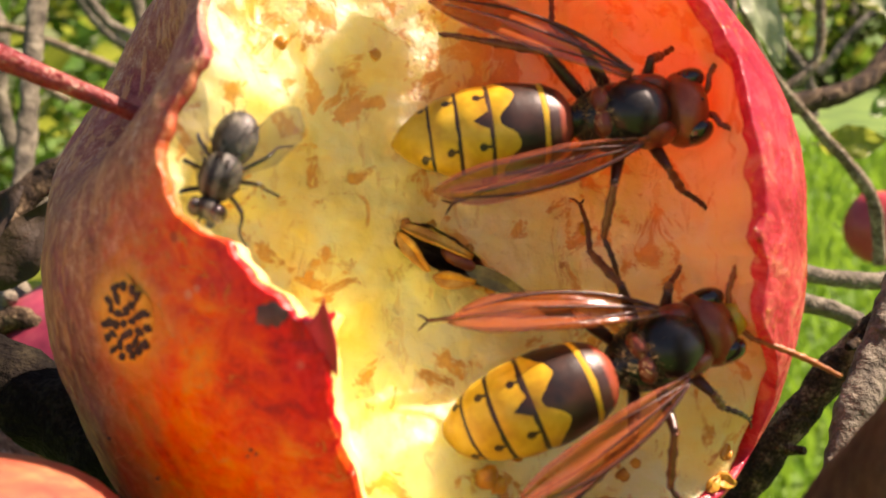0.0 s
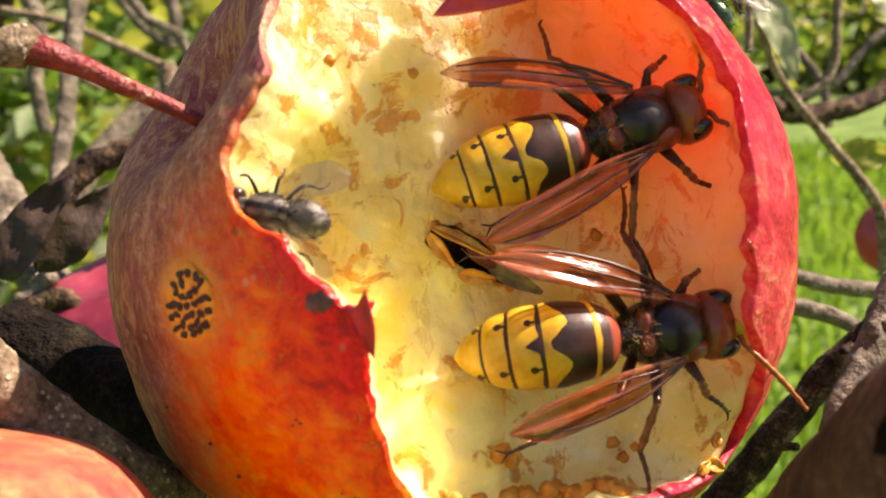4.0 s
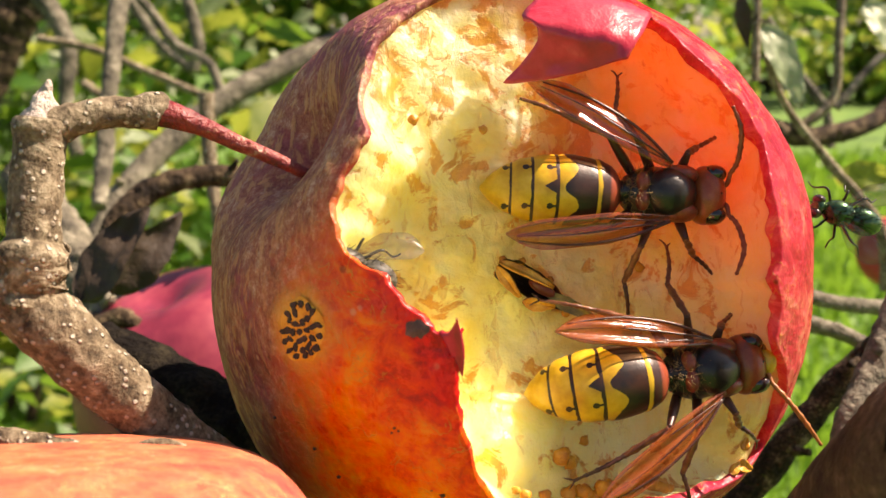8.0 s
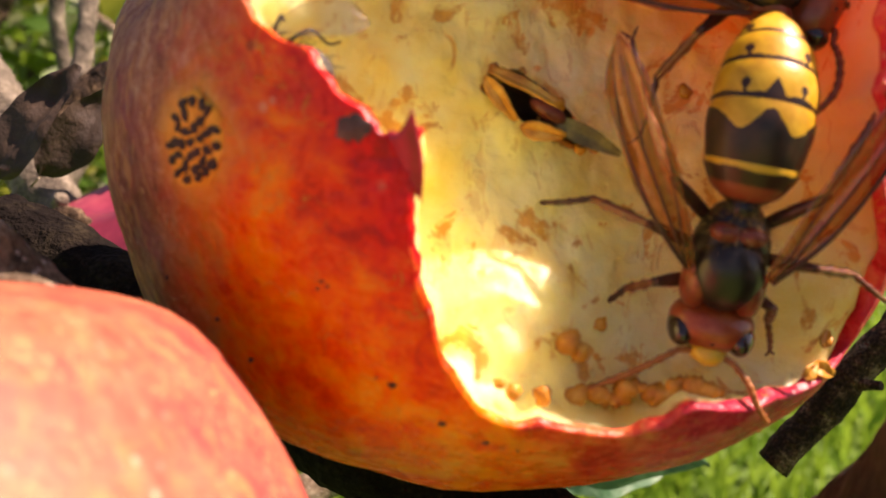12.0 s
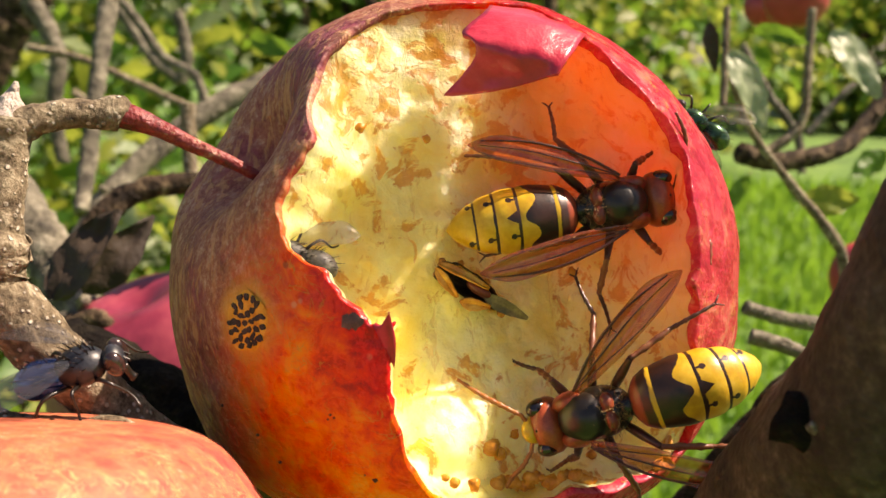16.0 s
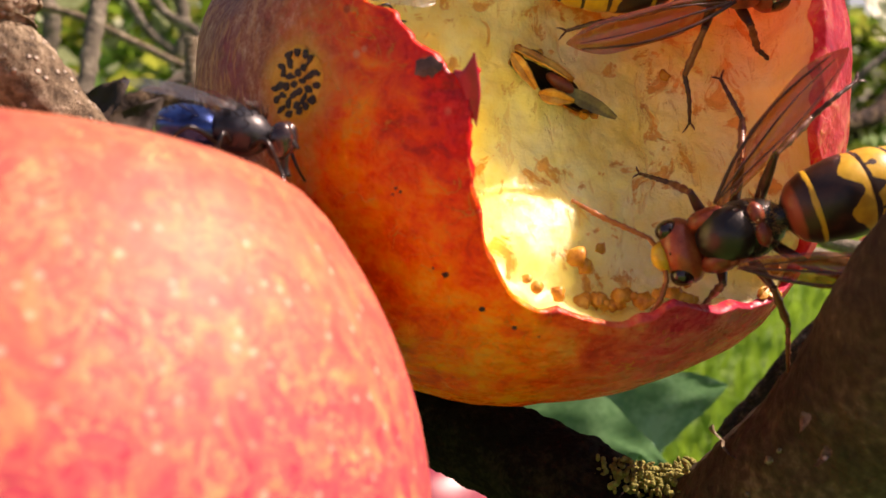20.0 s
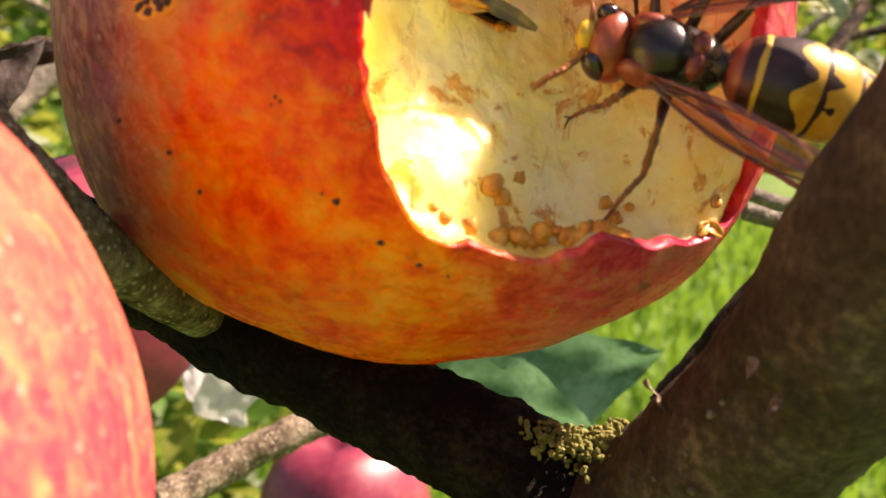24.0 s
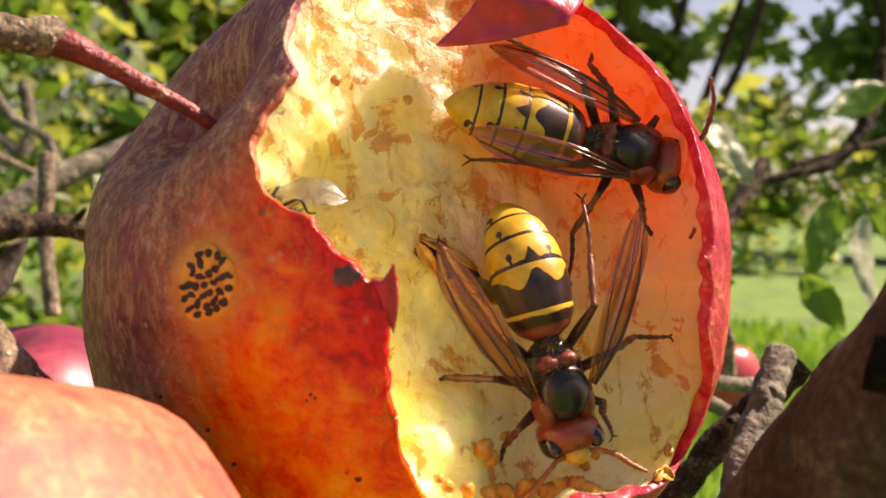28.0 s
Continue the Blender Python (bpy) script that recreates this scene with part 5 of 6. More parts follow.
branch("leaning_branch", [(-30.24, 45.00, 9.29, 1.470), (-27.85, 45.00, 14.09, 1.470), (-26.00, 45.00, 17.21, 1.470), (-23.59, 45.00, 22.43, 1.470)], BARK, "dark leaning branch in the shade", 70, 16, 0.18, 250, 13, 2)
branch("upright_twig", [(-12.37, 22.00, 12.33, 0.398), (-12.50, 21.00, 9.53, 0.348), (-12.41, 20.00, 6.90, 0.282), (-12.27, 19.00, 3.86, 0.292), (-12.08, 18.00, 2.11, 0.248)], GREYBARK, "grey upright twig behind the fruit twig", 70, 16, 0.18, 250, 14, 0)
branch("curly_twig", [(-13.38, 24.00, 10.82, 0.189), (-12.57, 24.00, 9.96, 0.189), (-11.42, 24.00, 8.46, 0.189), (-10.20, 24.00, 7.73, 0.189), (-9.77, 24.00, 6.44, 0.189)], GREYBARK, "thin bent grey twig among the leaves", 70, 16, 0.18, 250, 15, 0)
branch("thin_twig", [(-17.50, 26.00, 9.25, 0.155), (-15.42, 26.00, 8.84, 0.155), (-13.33, 26.00, 7.97, 0.155), (-10.90, 26.00, 6.90, 0.155)], TWIGBARK, "thin brown twig among the leaves", 70, 16, 0.18, 250, 16, 0)
branch("dark_right_branch", [(9.14, 20.00, 4.57, 0.367), (10.76, 21.00, 4.43, 0.340), (12.85, 22.00, 4.95, 0.330), (14.24, 23.00, 5.89, 0.320), (16.31, 24.00, 8.53, 0.288)], BARK, "dark curved branch over the grass", 70, 16, 0.18, 250, 17, 2)
branch("pale_branch", [(3.23, 1.00, -6.08, 0.280), (4.00, 1.50, -4.79, 0.290), (4.73, 2.00, -3.46, 0.284), (5.29, 2.50, -2.38, 0.276), (5.88, 3.00, -1.39, 0.267), (6.40, 3.45, -0.48, 0.25)], GREYBARK, "pale sunlit knobbly branch beside the apple", 70, 16, 0.28, 160, 18, 6)
branch("low_log", [(3.95, 5.00, -4.33, 0.252), (5.87, 4.67, -1.90, 0.268), (6.55, 4.33, -1.16, 0.263), (7.11, 4.00, -0.59, 0.238)], BARK, "dark log low beside the apple", 70, 16, 0.28, 160, 19, 6)
branch("cross_twig", [(6.10, 8.00, -0.43, 0.158), (7.04, 8.33, -0.65, 0.160), (8.13, 8.67, -0.77, 0.163), (9.35, 9.00, -0.60, 0.165)], GREYBARK, "grey twig lying across behind the apple", 70, 16, 0.18, 250, 20, 0)
branch("cross_twig", [(5.93, 7.00, -0.99, 0.162), (6.84, 7.00, -1.25, 0.162), (7.30, 7.00, -1.63, 0.162)], GREYBARK, "grey twig lying across behind the apple", 70, 16, 0.18, 250, 21, 0)
branch("hanging_twig", [(7.28, 14.00, 5.74, 0.093), (7.97, 14.50, 4.42, 0.110), (9.16, 15.00, 3.08, 0.128), (10.77, 15.50, 1.22, 0.163), (11.12, 16.00, -0.55, 0.166)], TWIGBARK, "thin hanging twig over the grass", 70, 16, 0.18, 250, 22, 0)
branch("hanging_twig", [(11.49, 20.00, 9.42, 0.150), (11.34, 20.00, 7.49, 0.150), (11.12, 20.00, 5.57, 0.150), (10.01, 20.00, 4.59, 0.188)], TWIGBARK, "thin hanging twig over the grass", 70, 16, 0.18, 250, 23, 0)
branch("hanging_twig", [(7.65, 16.00, 8.31, 0.113), (7.61, 16.00, 6.69, 0.113), (7.56, 16.00, 5.39, 0.113)], TWIGBARK, "thin hanging twig over the grass", 70, 16, 0.18, 250, 24, 0)
branch("hanging_twig", [(10.74, 26.00, 9.65, 0.173), (11.81, 26.00, 7.69, 0.173), (12.88, 26.00, 6.16, 0.173), (13.09, 26.00, 4.64, 0.173)], GREYBARK, "thin pale twig over the grass", 70, 16, 0.18, 250, 25, 0)
branch("hanging_twig", [(16.11, 26.00, 8.99, 0.152), (14.62, 26.00, 7.69, 0.152), (13.32, 26.00, 6.16, 0.152)], GREYBARK, "thin pale twig over the grass", 70, 16, 0.18, 250, 26, 0)
branch("upper_twig", [(3.90, 30.00, 15.57, 0.292), (3.70, 30.00, 13.53, 0.292), (3.49, 30.00, 11.76, 0.292)], BARK, "dark twig against the leaves", 70, 16, 0.18, 250, 27, 0)
branch("upper_twig", [(-4.69, 26.00, 13.01, 0.221), (-3.84, 26.00, 11.19, 0.221), (-3.00, 26.00, 9.83, 0.221)], BARK, "dark twig against the leaves", 70, 16, 0.18, 250, 28, 0)
branch("upper_twig", [(-19.30, 30.00, 12.35, 0.477), (-17.95, 30.00, 9.93, 0.382), (-18.05, 30.00, 7.52, 0.334), (-17.55, 30.00, 5.12, 0.286)], GREYBARK, "grey twig between the leaves", 70, 16, 0.18, 250, 29, 0)
branch("upper_twig", [(-16.81, 34.00, 13.23, 0.235), (-15.22, 34.00, 10.85, 0.235), (-13.63, 34.00, 9.54, 0.235)], GREYBARK, "grey twig between the leaves", 70, 16, 0.18, 250, 30, 0)
branch("upper_twig", [(-13.92, 34.00, 12.96, 0.287), (-13.38, 34.00, 10.85, 0.287), (-13.63, 34.00, 9.54, 0.287)], GREYBARK, "grey twig between the leaves", 70, 16, 0.18, 250, 31, 0)
branch("upper_twig", [(-8.20, 16.00, 5.24, 0.225), (-8.02, 16.00, 2.81, 0.209), (-7.69, 16.00, 0.87, 0.193)], TWIGBARK, "thin brown twig among the leaves", 70, 16, 0.18, 250, 32, 0)
branch("upper_twig", [(-21.20, 40.00, 10.16, 0.235), (-19.12, 40.00, 8.68, 0.235)], TWIGBARK, "thin brown twig among the leaves", 70, 16, 0.18, 250, 33, 0)
branch("low_twig", [(-4.65, 10.00, -6.82, 0.387), (-3.88, 10.50, -6.35, 0.373), (-2.72, 11.00, -5.73, 0.358), (-1.37, 11.50, -5.13, 0.342), (-0.42, 12.00, -4.62, 0.300)], TWIGBARK, "brown twig under the apples", 70, 16, 0.18, 250, 34, 0)
branch("right_twig", [(17.91, 30.00, 9.01, 0.186), (20.36, 30.00, 9.68, 0.233), (22.87, 30.00, 10.63, 0.326), (24.68, 30.00, 13.18, 0.350), (25.41, 30.00, 16.00, 0.280)], BARK, "thin dark twig over the grass", 70, 16, 0.18, 250, 35, 0)
branch("right_twig", [(20.65, 30.00, 10.22, 0.163), (22.60, 30.00, 10.74, 0.163), (25.38, 30.00, 11.59, 0.163)], BARK, "thin dark twig over the grass", 70, 16, 0.18, 250, 36, 0)
leaf((7.27, 14.00, 6.53), (1.10, 0.00, -2.18), 2.44, 0.98, PALE, "pale grey-green curled leaf beside the apple", 0.10, 70)
leaf((6.92, 15.00, 7.58), (0.14, 0.00, -1.39), 1.40, 0.43, DRY, "dark withered leaf beside a pale one", 0.25, 110)
leaf((18.18, 22.00, 6.74), (-1.02, 0.00, -2.98), 3.15, 1.55, LEAF, "dark green leaf over the grass", -0.15, 80)
leaf((18.86, 22.00, 7.00), (1.21, 0.00, -1.64), 2.04, 0.81, LEAF, "dark green leaf over the grass", 0.10, 100)
leaf((18.05, 20.00, 5.70), (-0.60, 0.00, -3.56), 3.61, 1.22, PALE, "pale leaf hanging over the grass", 0.25, 70)
leaf((9.61, 20.00, 8.79), (1.70, 0.00, -0.54), 1.78, 0.55, LEAF, "green leaf behind the apple", -0.15, 110)
leaf((12.25, 20.00, 7.51), (1.50, 0.00, -0.54), 1.59, 0.64, YLEAF, "yellowing leaf over the grass", 0.10, 80)
leaf((10.43, 18.00, 2.83), (2.06, 0.00, 0.00), 2.06, 0.95, YLEAF, "yellowing leaf over the grass", 0.25, 100)
leaf((11.50, 18.00, 8.19), (1.15, 0.00, -2.25), 2.53, 1.27, PALE, "pale leaf high over the grass", -0.15, 70)
leaf((12.47, 26.00, 9.43), (1.51, 0.00, -0.44), 1.58, 0.53, YLEAF, "yellowing leaf high over the grass", 0.10, 110)
leaf((-3.54, 26.00, 12.58), (0.97, 0.00, -2.05), 2.27, 1.05, LEAF, "green leaf of the apple tree", 0.25, 80)
leaf((-8.65, 26.00, 9.69), (2.06, 0.00, -0.64), 2.16, 0.80, LEAF, "green leaf on the grey branch", -0.15, 100)
leaf((-7.12, 4.00, -0.44), (1.03, 0.00, 1.66), 1.95, 0.90, DRY, "black withered leaf behind the twig", 0.10, 70)
leaf((-6.94, 5.00, -0.35), (1.25, 0.00, 1.41), 1.89, 0.75, DRY, "black withered leaf behind the twig", 0.25, 110)
leaf((1.33, 10.00, -4.75), (3.84, 0.00, 1.07), 3.98, 1.99, BLUELEAF, "dark blue-green broad leaf under the apple", -0.15, 80)
leaf((-0.15, 9.00, -4.04), (4.07, 0.00, -1.30), 4.28, 2.14, BLUELEAF, "dark blue-green broad leaf under the apple", 0.10, 100)
leaf((0.90, 12.00, -6.08), (3.59, 0.00, 1.09), 3.75, 1.88, BLUELEAF, "dark blue-green broad leaf under the apple", 0.25, 70)
leaf((-5.07, 16.00, -5.63), (1.93, 0.00, 1.73), 2.59, 1.30, WHITELEAF, "white crumpled leaf low behind", -0.15, 110)
leaf((-5.58, 17.00, -4.25), (1.67, 0.00, -1.75), 2.42, 1.19, WHITELEAF, "white crumpled leaf low behind", 0.10, 80)
leaf((15.54, 24.00, 5.28), (-1.42, 0.00, -1.09), 1.79, 0.90, LEAF, "green leaf of the apple tree", 0.25, 100)
leaf((8.32, 16.00, 3.33), (-0.65, 0.00, -1.18), 1.35, 0.50, LEAF, "green leaf of the apple tree", -0.15, 70)
leaf((15.57, 20.00, 3.50), (1.54, -0.00, -1.88), 2.43, 1.12, LEAF, "green leaf of the apple tree", 0.10, 110)
leaf((23.05, 26.00, 12.68), (-3.48, 0.00, -1.53), 3.80, 1.40, LEAF, "green leaf of the apple tree", 0.25, 80)
plain_apple("red_apple", (17.26, 40.00, 15.68), 1.73, "red apple hanging among the leaves", RED, (0.1, -0.2, 1), 0.25, seed=5)
plain_apple("red_apple", (17.42, 46.00, 16.87), 1.26, "red apple half hid by leaves", RED, (0.1, -0.2, 1), 0.25, seed=1)
plain_apple("red_apple", (18.78, 34.00, 0.77), 1.75, "dull red apple low by the twigs", RED, (0.1, -0.2, 1), 0.25, seed=2)
part("corky_ridge", limb([(-0.90, 0.57, 2.86, 0.10), (-0.38, 0.57, 2.94, 0.12), (0.05, 0.57, 2.89, 0.11), (0.52, 0.57, 2.81, 0.10), (0.94, 0.57, 2.83, 0.08), (1.31, 0.57, 2.89, 0.06), (1.57, 0.57, 2.82, 0.01)], 60, 16, 0.3, 500.0, 9, (0, 0, 0)), TWIGBARK, front_apple, "brown corky ridge flecked with white")
part("dry_calyx", limb([(-1.98, -2.10, 1.48, 0.30), (-1.38, -2.10, 1.78, 0.22), (-0.96, -2.10, 1.66, 0.16), (-0.54, -2.10, 1.18, 0.05)], 24, 8, 0.3, 400.0, 8, (0, 0, 0)), BARK, plum, "dry brown calyx")


def shrub(name, at, size, count, leaf_len, mats, label, seed, stems=9):
    """A loose bush: thin stems and many small bent leaves in uneven clumps; at and size in metres in the world."""
    rnd = random.Random(seed)
    root = tagged(new(name), label, "bush", "bushes behind the tree")
    root.location = at
    clumps = [(Vector((rnd.gauss(0, 0.42) * size[0], rnd.gauss(0, 0.4) * size[1], (0.12 + 0.88 * rnd.random() ** 0.8) * size[2])), rnd.uniform(0.10, 0.24) * min(size)) for _ in range(46)]
    bms = [bmesh.new() for _ in mats]
    for i in range(count):
        c, r = clumps[rnd.randrange(len(clumps))]
        p = c + Vector((rnd.gauss(0, 1), rnd.gauss(0, 1), rnd.gauss(0, 0.8))) * r * 1.2
        p.z = max(p.z, 0.01)
        ln = leaf_len * rnd.uniform(0.6, 1.3)
        q = Matrix.Translation(p) @ Euler((rnd.uniform(-1.2, 1.2), rnd.uniform(-0.9, 0.9), rnd.uniform(0, 6.28))).to_matrix().to_4x4()
        bm = bms[min(len(mats) - 1, int(rnd.random() ** 1.3 * len(mats)))]
        w = ln * 0.28
        v = [bm.verts.new(q @ Vector(k)) for k in ((0, 0, 0), (ln * 0.5, w, ln * 0.06), (ln, 0, -ln * 0.14), (ln * 0.5, -w, ln * 0.06), (ln * 0.5, 0, -0.02 * ln))]
        for a, b, c2 in ((0, 4, 1), (1, 4, 2), (2, 4, 3), (3, 4, 0)):
            bm.faces.new((v[a], v[b], v[c2]))
    for bm, m in zip(bms, mats):
        tagged(part("leaves", bm, m, root), kind="stuff")
    for i in range(stems):
        c, _ = clumps[rnd.randrange(len(clumps))]
        base = Vector((c.x * 0.3, c.y * 0.3, 0))
        mid = base.lerp(c, 0.55) + Vector((rnd.gauss(0, 0.05), rnd.gauss(0, 0.05), 0.05)) * size[2]
        path = spline([tuple(base), tuple(mid), tuple(c)], 10)
        part("stem", tube_bm([tuple(p) for p in path], [leaf_len * (0.22 - 0.014 * k) for k in range(10)], 6), BARK, root)


shrub("hazel_bush", (-0.85, 1.5, 0.0), (0.7, 0.5, 1.15), 5200, 0.055, (LEAF, YLEAF, PALE), "yellow-green sunlit bush with autumn leaves", 1)
shrub("hazel_bush", (-1.9, 2.6, 0.0), (1.1, 0.7, 1.5), 5200, 0.075, (LEAF, YLEAF), "yellow-green sunlit bush with autumn leaves", 2)
shrub("dark_bush", (-0.35, 3.4, 0.0), (1.1, 0.7, 1.9), 9000, 0.085, (LEAF, YLEAF), "dark green dense bush", 3)
shrub("light_bush", (0.9, 9.5, 0.0), (2.0, 0.9, 1.5), 4200, 0.14, (YLEAF, LEAF), "light green bush in the sun", 4)
shrub("light_bush", (5.5, 14.0, 0.0), (2.6, 1.0, 2.0), 4200, 0.2, (LEAF, YLEAF), "light green bush in the sun", 5)
shrub("low_plants", (-0.45, 0.62, 0.0), (0.5, 0.35, 0.62), 2600, 0.05, (LEAF, YLEAF), "low leafy plants under the tree", 6)
shrub("low_plants", (0.1, 0.45, 0.0), (0.3, 0.2, 0.42), 1500, 0.06, (LEAF, PALE), "low leafy plants under the tree", 7)
shrub("far_trees", (-6.5, 13.0, 0.0), (4.5, 1.6, 4.6), 8000, 0.34, (FARLEAF, LEAF, YLEAF), "far row of green trees", 8, 14)
shrub("far_trees", (5.0, 17.0, 0.0), (6.5, 1.6, 9.5), 9000, 0.5, (FARLEAF, YLEAF), "far row of green trees", 9, 14)
shrub("far_trees", (14.0, 20.0, 0.0), (7.5, 2.0, 10.0), 8000, 0.6, (FARLEAF, FARLEAF), "far row of green trees", 10, 14)

# grass blades over the near meadow
bm = bmesh.new()
rnd = random.Random(21)
for i in range(34000):
    r = 0.5 + 7.5 * rnd.random() ** 1.4
    a = rnd.uniform(-0.75, 0.75) if i % 4 else rnd.uniform(-3.14, 3.14)
    x, y = r * math.sin(a), r * math.cos(a)
    h, w, t = rnd.uniform(0.04, 0.11) * (1 + r * 0.05), 0.004 * (1 + r * 0.5), rnd.uniform(0, 6.28)
    dx, dy = math.cos(t) * w, math.sin(t) * w
    bx, by = rnd.gauss(0, 0.03), rnd.gauss(0, 0.03)
    v = [bm.verts.new(p) for p in ((x - dx, y - dy, 0), (x + dx, y + dy, 0), (x + bx * 0.4 + dx * 0.6, y + by * 0.4 + dy * 0.6, h * 0.6), (x + bx, y + by, h))]
    bm.faces.new((v[0], v[1], v[2]))
    bm.faces.new((v[0], v[2], v[3]))
BLADE = thin_leaf("grass_blade", [(0.3, (0.05, 0.13, 0.012)), (0.5, (0.11, 0.25, 0.025)), (0.72, (0.20, 0.34, 0.05))], (0.35, 0.62, 0.06), 0.4)
grass = part("grass", bm, BLADE, None, "bright green grass blades")
tagged(grass, "bright green grass blades in the sun", "grass", kind="stuff")


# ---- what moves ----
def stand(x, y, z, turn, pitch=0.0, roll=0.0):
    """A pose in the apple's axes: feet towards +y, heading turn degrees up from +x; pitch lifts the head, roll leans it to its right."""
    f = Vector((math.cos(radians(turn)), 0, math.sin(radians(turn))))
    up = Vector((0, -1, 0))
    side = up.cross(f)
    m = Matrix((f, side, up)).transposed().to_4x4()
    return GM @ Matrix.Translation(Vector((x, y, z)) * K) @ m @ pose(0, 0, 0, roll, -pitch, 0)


def spread(at, sd, degrees, lift=0.0):
    """A wing's pose on its hornet: degrees out from the body's line."""
    return pose(at[0], at[1], at[2], -12 * sd, lift, -degrees * sd)


def motions():
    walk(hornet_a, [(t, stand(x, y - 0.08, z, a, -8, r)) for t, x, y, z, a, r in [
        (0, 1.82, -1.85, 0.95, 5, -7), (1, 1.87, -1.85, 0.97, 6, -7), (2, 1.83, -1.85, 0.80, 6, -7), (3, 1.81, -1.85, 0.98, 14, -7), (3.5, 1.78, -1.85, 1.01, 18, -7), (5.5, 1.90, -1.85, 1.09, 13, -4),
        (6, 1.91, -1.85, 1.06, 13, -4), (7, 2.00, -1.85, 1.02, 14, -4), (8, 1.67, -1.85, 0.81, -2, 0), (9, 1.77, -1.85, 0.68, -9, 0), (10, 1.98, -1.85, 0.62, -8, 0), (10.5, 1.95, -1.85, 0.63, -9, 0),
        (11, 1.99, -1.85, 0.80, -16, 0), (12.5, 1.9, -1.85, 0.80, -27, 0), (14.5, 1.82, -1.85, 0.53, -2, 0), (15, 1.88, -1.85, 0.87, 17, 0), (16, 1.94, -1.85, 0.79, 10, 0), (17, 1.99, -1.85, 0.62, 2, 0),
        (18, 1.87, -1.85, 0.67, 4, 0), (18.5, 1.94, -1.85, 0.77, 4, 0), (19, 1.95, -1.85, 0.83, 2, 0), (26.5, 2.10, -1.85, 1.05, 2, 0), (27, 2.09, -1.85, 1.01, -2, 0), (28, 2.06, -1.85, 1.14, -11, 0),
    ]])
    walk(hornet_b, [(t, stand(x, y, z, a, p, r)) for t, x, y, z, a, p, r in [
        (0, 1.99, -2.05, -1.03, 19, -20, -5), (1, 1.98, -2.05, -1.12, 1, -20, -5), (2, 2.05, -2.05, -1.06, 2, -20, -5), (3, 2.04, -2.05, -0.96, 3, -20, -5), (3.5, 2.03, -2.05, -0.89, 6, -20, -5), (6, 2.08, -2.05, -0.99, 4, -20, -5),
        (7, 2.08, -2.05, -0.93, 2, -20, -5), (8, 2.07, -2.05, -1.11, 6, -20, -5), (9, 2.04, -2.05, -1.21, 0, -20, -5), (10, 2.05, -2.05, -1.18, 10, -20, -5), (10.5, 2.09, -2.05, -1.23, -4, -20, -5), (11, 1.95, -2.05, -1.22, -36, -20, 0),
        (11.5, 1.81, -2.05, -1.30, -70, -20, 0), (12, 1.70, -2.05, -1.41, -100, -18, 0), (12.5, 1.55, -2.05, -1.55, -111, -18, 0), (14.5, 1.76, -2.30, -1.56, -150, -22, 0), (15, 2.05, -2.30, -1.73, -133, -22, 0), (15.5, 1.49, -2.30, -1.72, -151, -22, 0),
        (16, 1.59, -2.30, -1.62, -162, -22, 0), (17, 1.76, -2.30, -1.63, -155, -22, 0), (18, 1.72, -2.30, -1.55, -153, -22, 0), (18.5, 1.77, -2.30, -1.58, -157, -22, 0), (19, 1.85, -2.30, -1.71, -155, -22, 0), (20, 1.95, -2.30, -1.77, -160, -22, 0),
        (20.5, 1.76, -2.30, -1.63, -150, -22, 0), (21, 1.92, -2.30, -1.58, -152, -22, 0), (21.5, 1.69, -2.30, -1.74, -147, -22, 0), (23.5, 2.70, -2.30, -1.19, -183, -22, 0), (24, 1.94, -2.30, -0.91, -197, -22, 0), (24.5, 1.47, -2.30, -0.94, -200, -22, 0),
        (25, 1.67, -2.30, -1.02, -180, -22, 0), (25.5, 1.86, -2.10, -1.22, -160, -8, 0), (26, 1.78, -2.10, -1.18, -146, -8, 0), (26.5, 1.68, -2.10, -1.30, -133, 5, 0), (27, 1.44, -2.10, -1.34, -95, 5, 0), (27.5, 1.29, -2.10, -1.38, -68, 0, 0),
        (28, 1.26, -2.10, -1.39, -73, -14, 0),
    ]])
    at_a = [w.location.copy() for w in wings_a]
    for w, at, sd, rows in zip(wings_a, at_a, (1, -1), (
            [(0, 27), (1, 23), (2, 20), (3, 16), (3.5, 18), (6, 38), (7, 38), (8, 28), (9, 20), (10, 24), (11, 40), (12.5, 34), (15, 16), (17, 25), (19, 22), (27, 22), (28, 10)],
            [(0, 8), (1, 7), (2, 22), (3, 10), (6, 21), (7, 12), (8, 8), (9, 10), (10, 10), (11, 12), (15, 9), (17, 10), (19, 13), (20, 18), (26, 10), (27, 7), (28, 2)])):
        walk(w, [(t, spread(at, sd, d)) for t, d in ([*rows] if rows[-1][0] == 28 else [*rows, (28, rows[-1][1])])])
    at_b = [w.location.copy() for w in wings_b]
    for w, at, sd, rows in zip(wings_b, at_b, (1, -1), (
            [(0, 18), (1, 27), (2, 25), (3, 17), (6, 17), (7, 22), (8, 10), (9, 26), (10, 29), (11, 29), (12, 22), (15, 31), (17, 17), (18, 11), (19, 14), (20, 20), (21.5, 20), (24, 17), (25, 22), (26, 27), (27, 25), (28, 30)],
            [(0, 11), (1, 15), (2, 20), (3, 12), (6, 20), (7, 17), (8, 29), (9, 15), (10, 34), (11, 12), (12, 30), (15, 33), (17, 32), (18, 42), (19, 35), (20, 32), (21, 23), (24, 24), (25, 33), (26, 31), (27, 9), (28, 20)])):
        walk(w, [(t, spread(at, sd, d)) for t, d in rows])
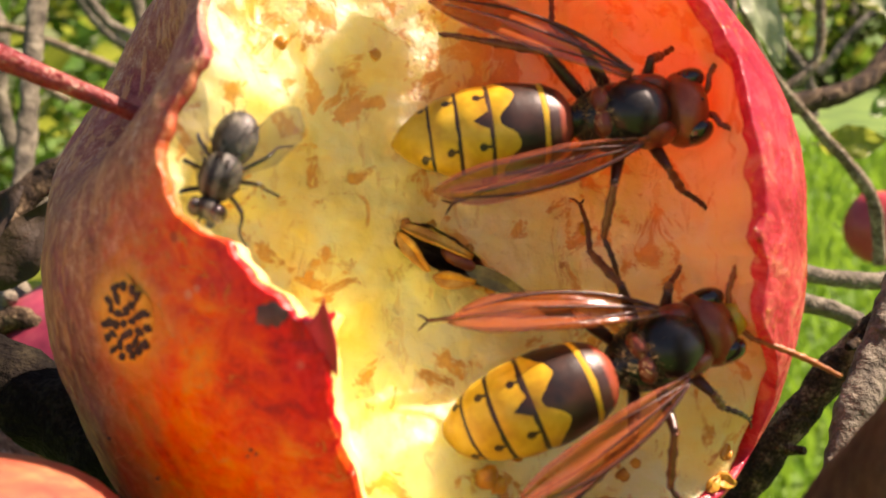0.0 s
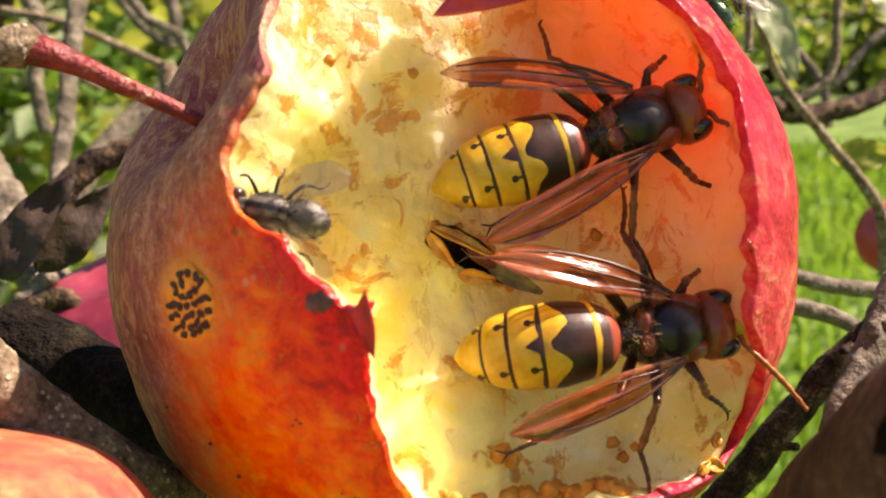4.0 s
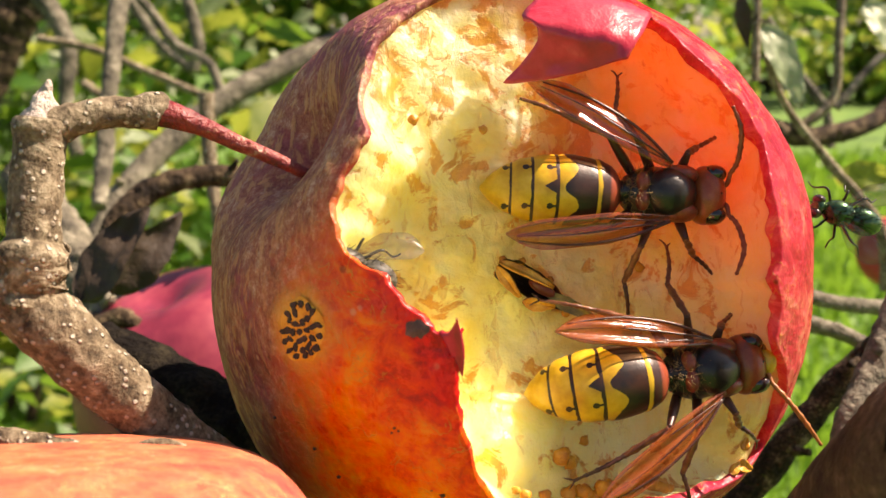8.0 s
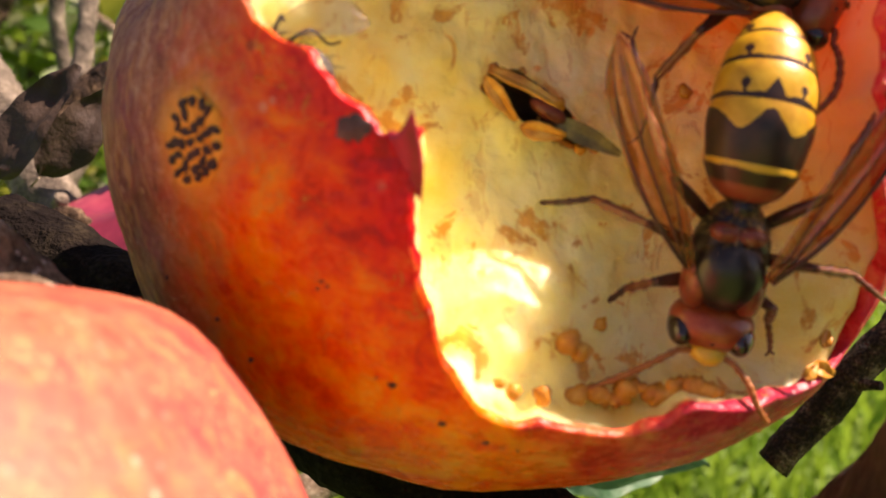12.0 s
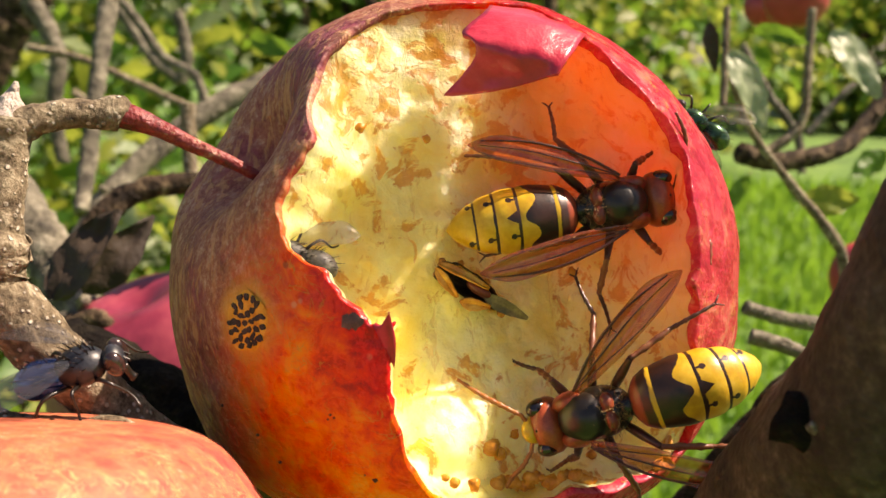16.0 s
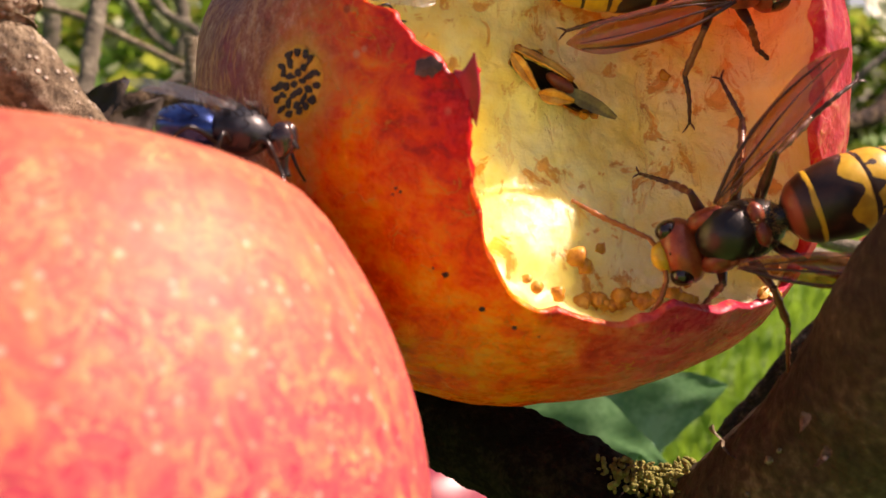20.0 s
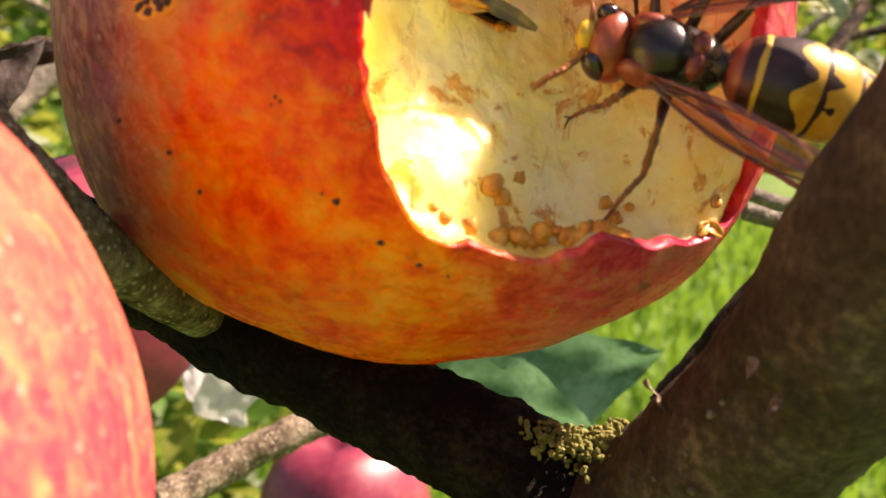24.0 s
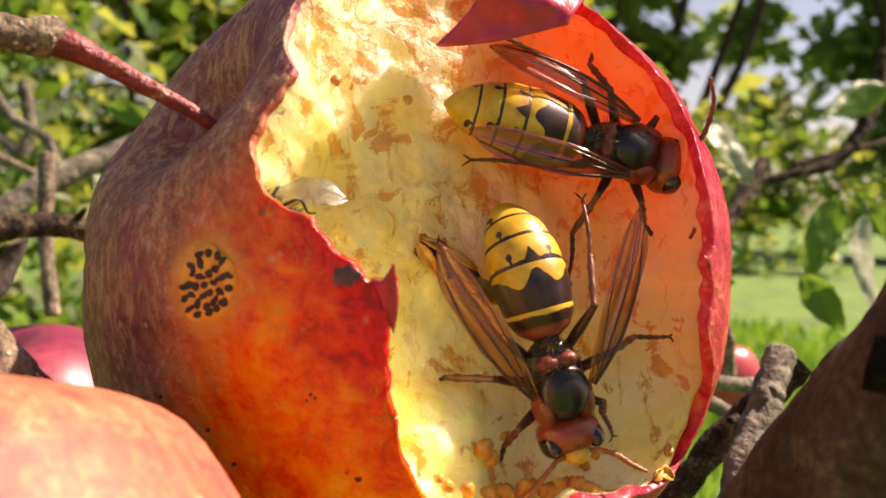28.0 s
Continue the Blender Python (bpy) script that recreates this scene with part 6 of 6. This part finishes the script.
    # legs step while a hornet walks, antennae feel about all the time
    for limbs, busy in ((legs_a, ((14.5, 17),)), (legs_b, ((10, 16), (20, 28)))):
        for k, (leg, sd, pair) in enumerate(limbs):
            x, y, z = leg.location
            rows = []
            for n in range(29):
                t = n
                swing = 7.0 if any(a <= t <= b for a, b in busy) else 1.5
                rows.append((t, pose(x, y, z, 0, 0, swing * math.sin(2.1 * t + k * 2.4))))
            walk(leg, rows)
    for feelers, amount in ((feelers_a, 5.0), (feelers_b, 9.0)):
        for k, (horn_ob, sd) in enumerate(feelers):
            x, y, z = horn_ob.location
            walk(horn_ob, [(n, pose(x, y, z, 0, 0.4 * amount * math.sin(1.3 * n + k), amount * math.sin(1.9 * n + 2 * k))) for n in range(29)])
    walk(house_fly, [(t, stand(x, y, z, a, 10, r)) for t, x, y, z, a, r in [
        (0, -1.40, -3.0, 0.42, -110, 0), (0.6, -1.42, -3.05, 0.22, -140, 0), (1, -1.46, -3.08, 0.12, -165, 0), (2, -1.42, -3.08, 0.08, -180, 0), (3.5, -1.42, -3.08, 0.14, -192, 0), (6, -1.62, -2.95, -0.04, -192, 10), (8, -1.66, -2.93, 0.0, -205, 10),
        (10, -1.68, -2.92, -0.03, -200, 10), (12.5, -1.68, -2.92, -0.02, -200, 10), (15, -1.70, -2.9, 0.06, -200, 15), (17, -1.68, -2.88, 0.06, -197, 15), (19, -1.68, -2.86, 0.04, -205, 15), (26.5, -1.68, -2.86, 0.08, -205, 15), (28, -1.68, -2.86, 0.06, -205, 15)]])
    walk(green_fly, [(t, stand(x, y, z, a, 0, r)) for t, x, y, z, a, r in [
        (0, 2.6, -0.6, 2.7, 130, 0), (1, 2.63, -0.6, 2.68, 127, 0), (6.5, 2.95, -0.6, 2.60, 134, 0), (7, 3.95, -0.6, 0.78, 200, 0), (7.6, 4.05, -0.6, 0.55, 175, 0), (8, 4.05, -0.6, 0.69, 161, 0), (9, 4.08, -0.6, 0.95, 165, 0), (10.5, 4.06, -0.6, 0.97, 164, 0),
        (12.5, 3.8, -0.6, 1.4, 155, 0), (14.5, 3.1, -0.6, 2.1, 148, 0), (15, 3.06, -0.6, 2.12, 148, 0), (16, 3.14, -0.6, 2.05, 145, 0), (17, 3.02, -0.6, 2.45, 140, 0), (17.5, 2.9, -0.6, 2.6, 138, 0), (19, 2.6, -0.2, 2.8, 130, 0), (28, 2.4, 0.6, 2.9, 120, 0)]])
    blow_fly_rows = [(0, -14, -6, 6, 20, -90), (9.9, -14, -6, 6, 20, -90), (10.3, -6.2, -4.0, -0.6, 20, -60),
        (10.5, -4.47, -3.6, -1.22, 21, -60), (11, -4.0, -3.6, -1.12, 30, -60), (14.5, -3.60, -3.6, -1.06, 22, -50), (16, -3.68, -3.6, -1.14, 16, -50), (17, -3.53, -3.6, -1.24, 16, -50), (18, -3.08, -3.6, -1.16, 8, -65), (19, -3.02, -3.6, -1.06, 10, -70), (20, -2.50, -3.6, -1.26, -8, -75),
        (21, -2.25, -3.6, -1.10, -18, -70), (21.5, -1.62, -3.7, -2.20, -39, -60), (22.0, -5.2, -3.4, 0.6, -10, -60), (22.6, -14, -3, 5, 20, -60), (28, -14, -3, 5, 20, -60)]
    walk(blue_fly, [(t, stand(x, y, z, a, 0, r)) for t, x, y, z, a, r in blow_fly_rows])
    x, y, z = FRONT_AT
    walk(front_apple, [(t, GM @ Matrix.Translation(Vector((x + dx, y, z + dz)) * K)) for t, dx, dz in [(0, 0.05, 0.08), (1, 0.05, 0.05), (3, -0.38, -0.04), (8, 0, -0.05), (10.0, -0.12, -0.03), (11, 0.3, -0.05), (12, 0.3, 0.0), (12.5, 0.25, 0.0), (15, 0.1, -0.02), (17, -0.05, 0.0), (19, 0.25, 0.07), (20, 0.36, 0.0), (21, 0.6, -0.08), (21.5, 0.3, -0.1), (23.5, -0.85, -0.2), (24, -0.65, -0.15), (24.5, -0.35, -0.15), (25, 0.05, -0.25), (26, 0.05, -0.2), (27, 0.0, -0.15), (28, 0.02, 0.02)]])


motions()
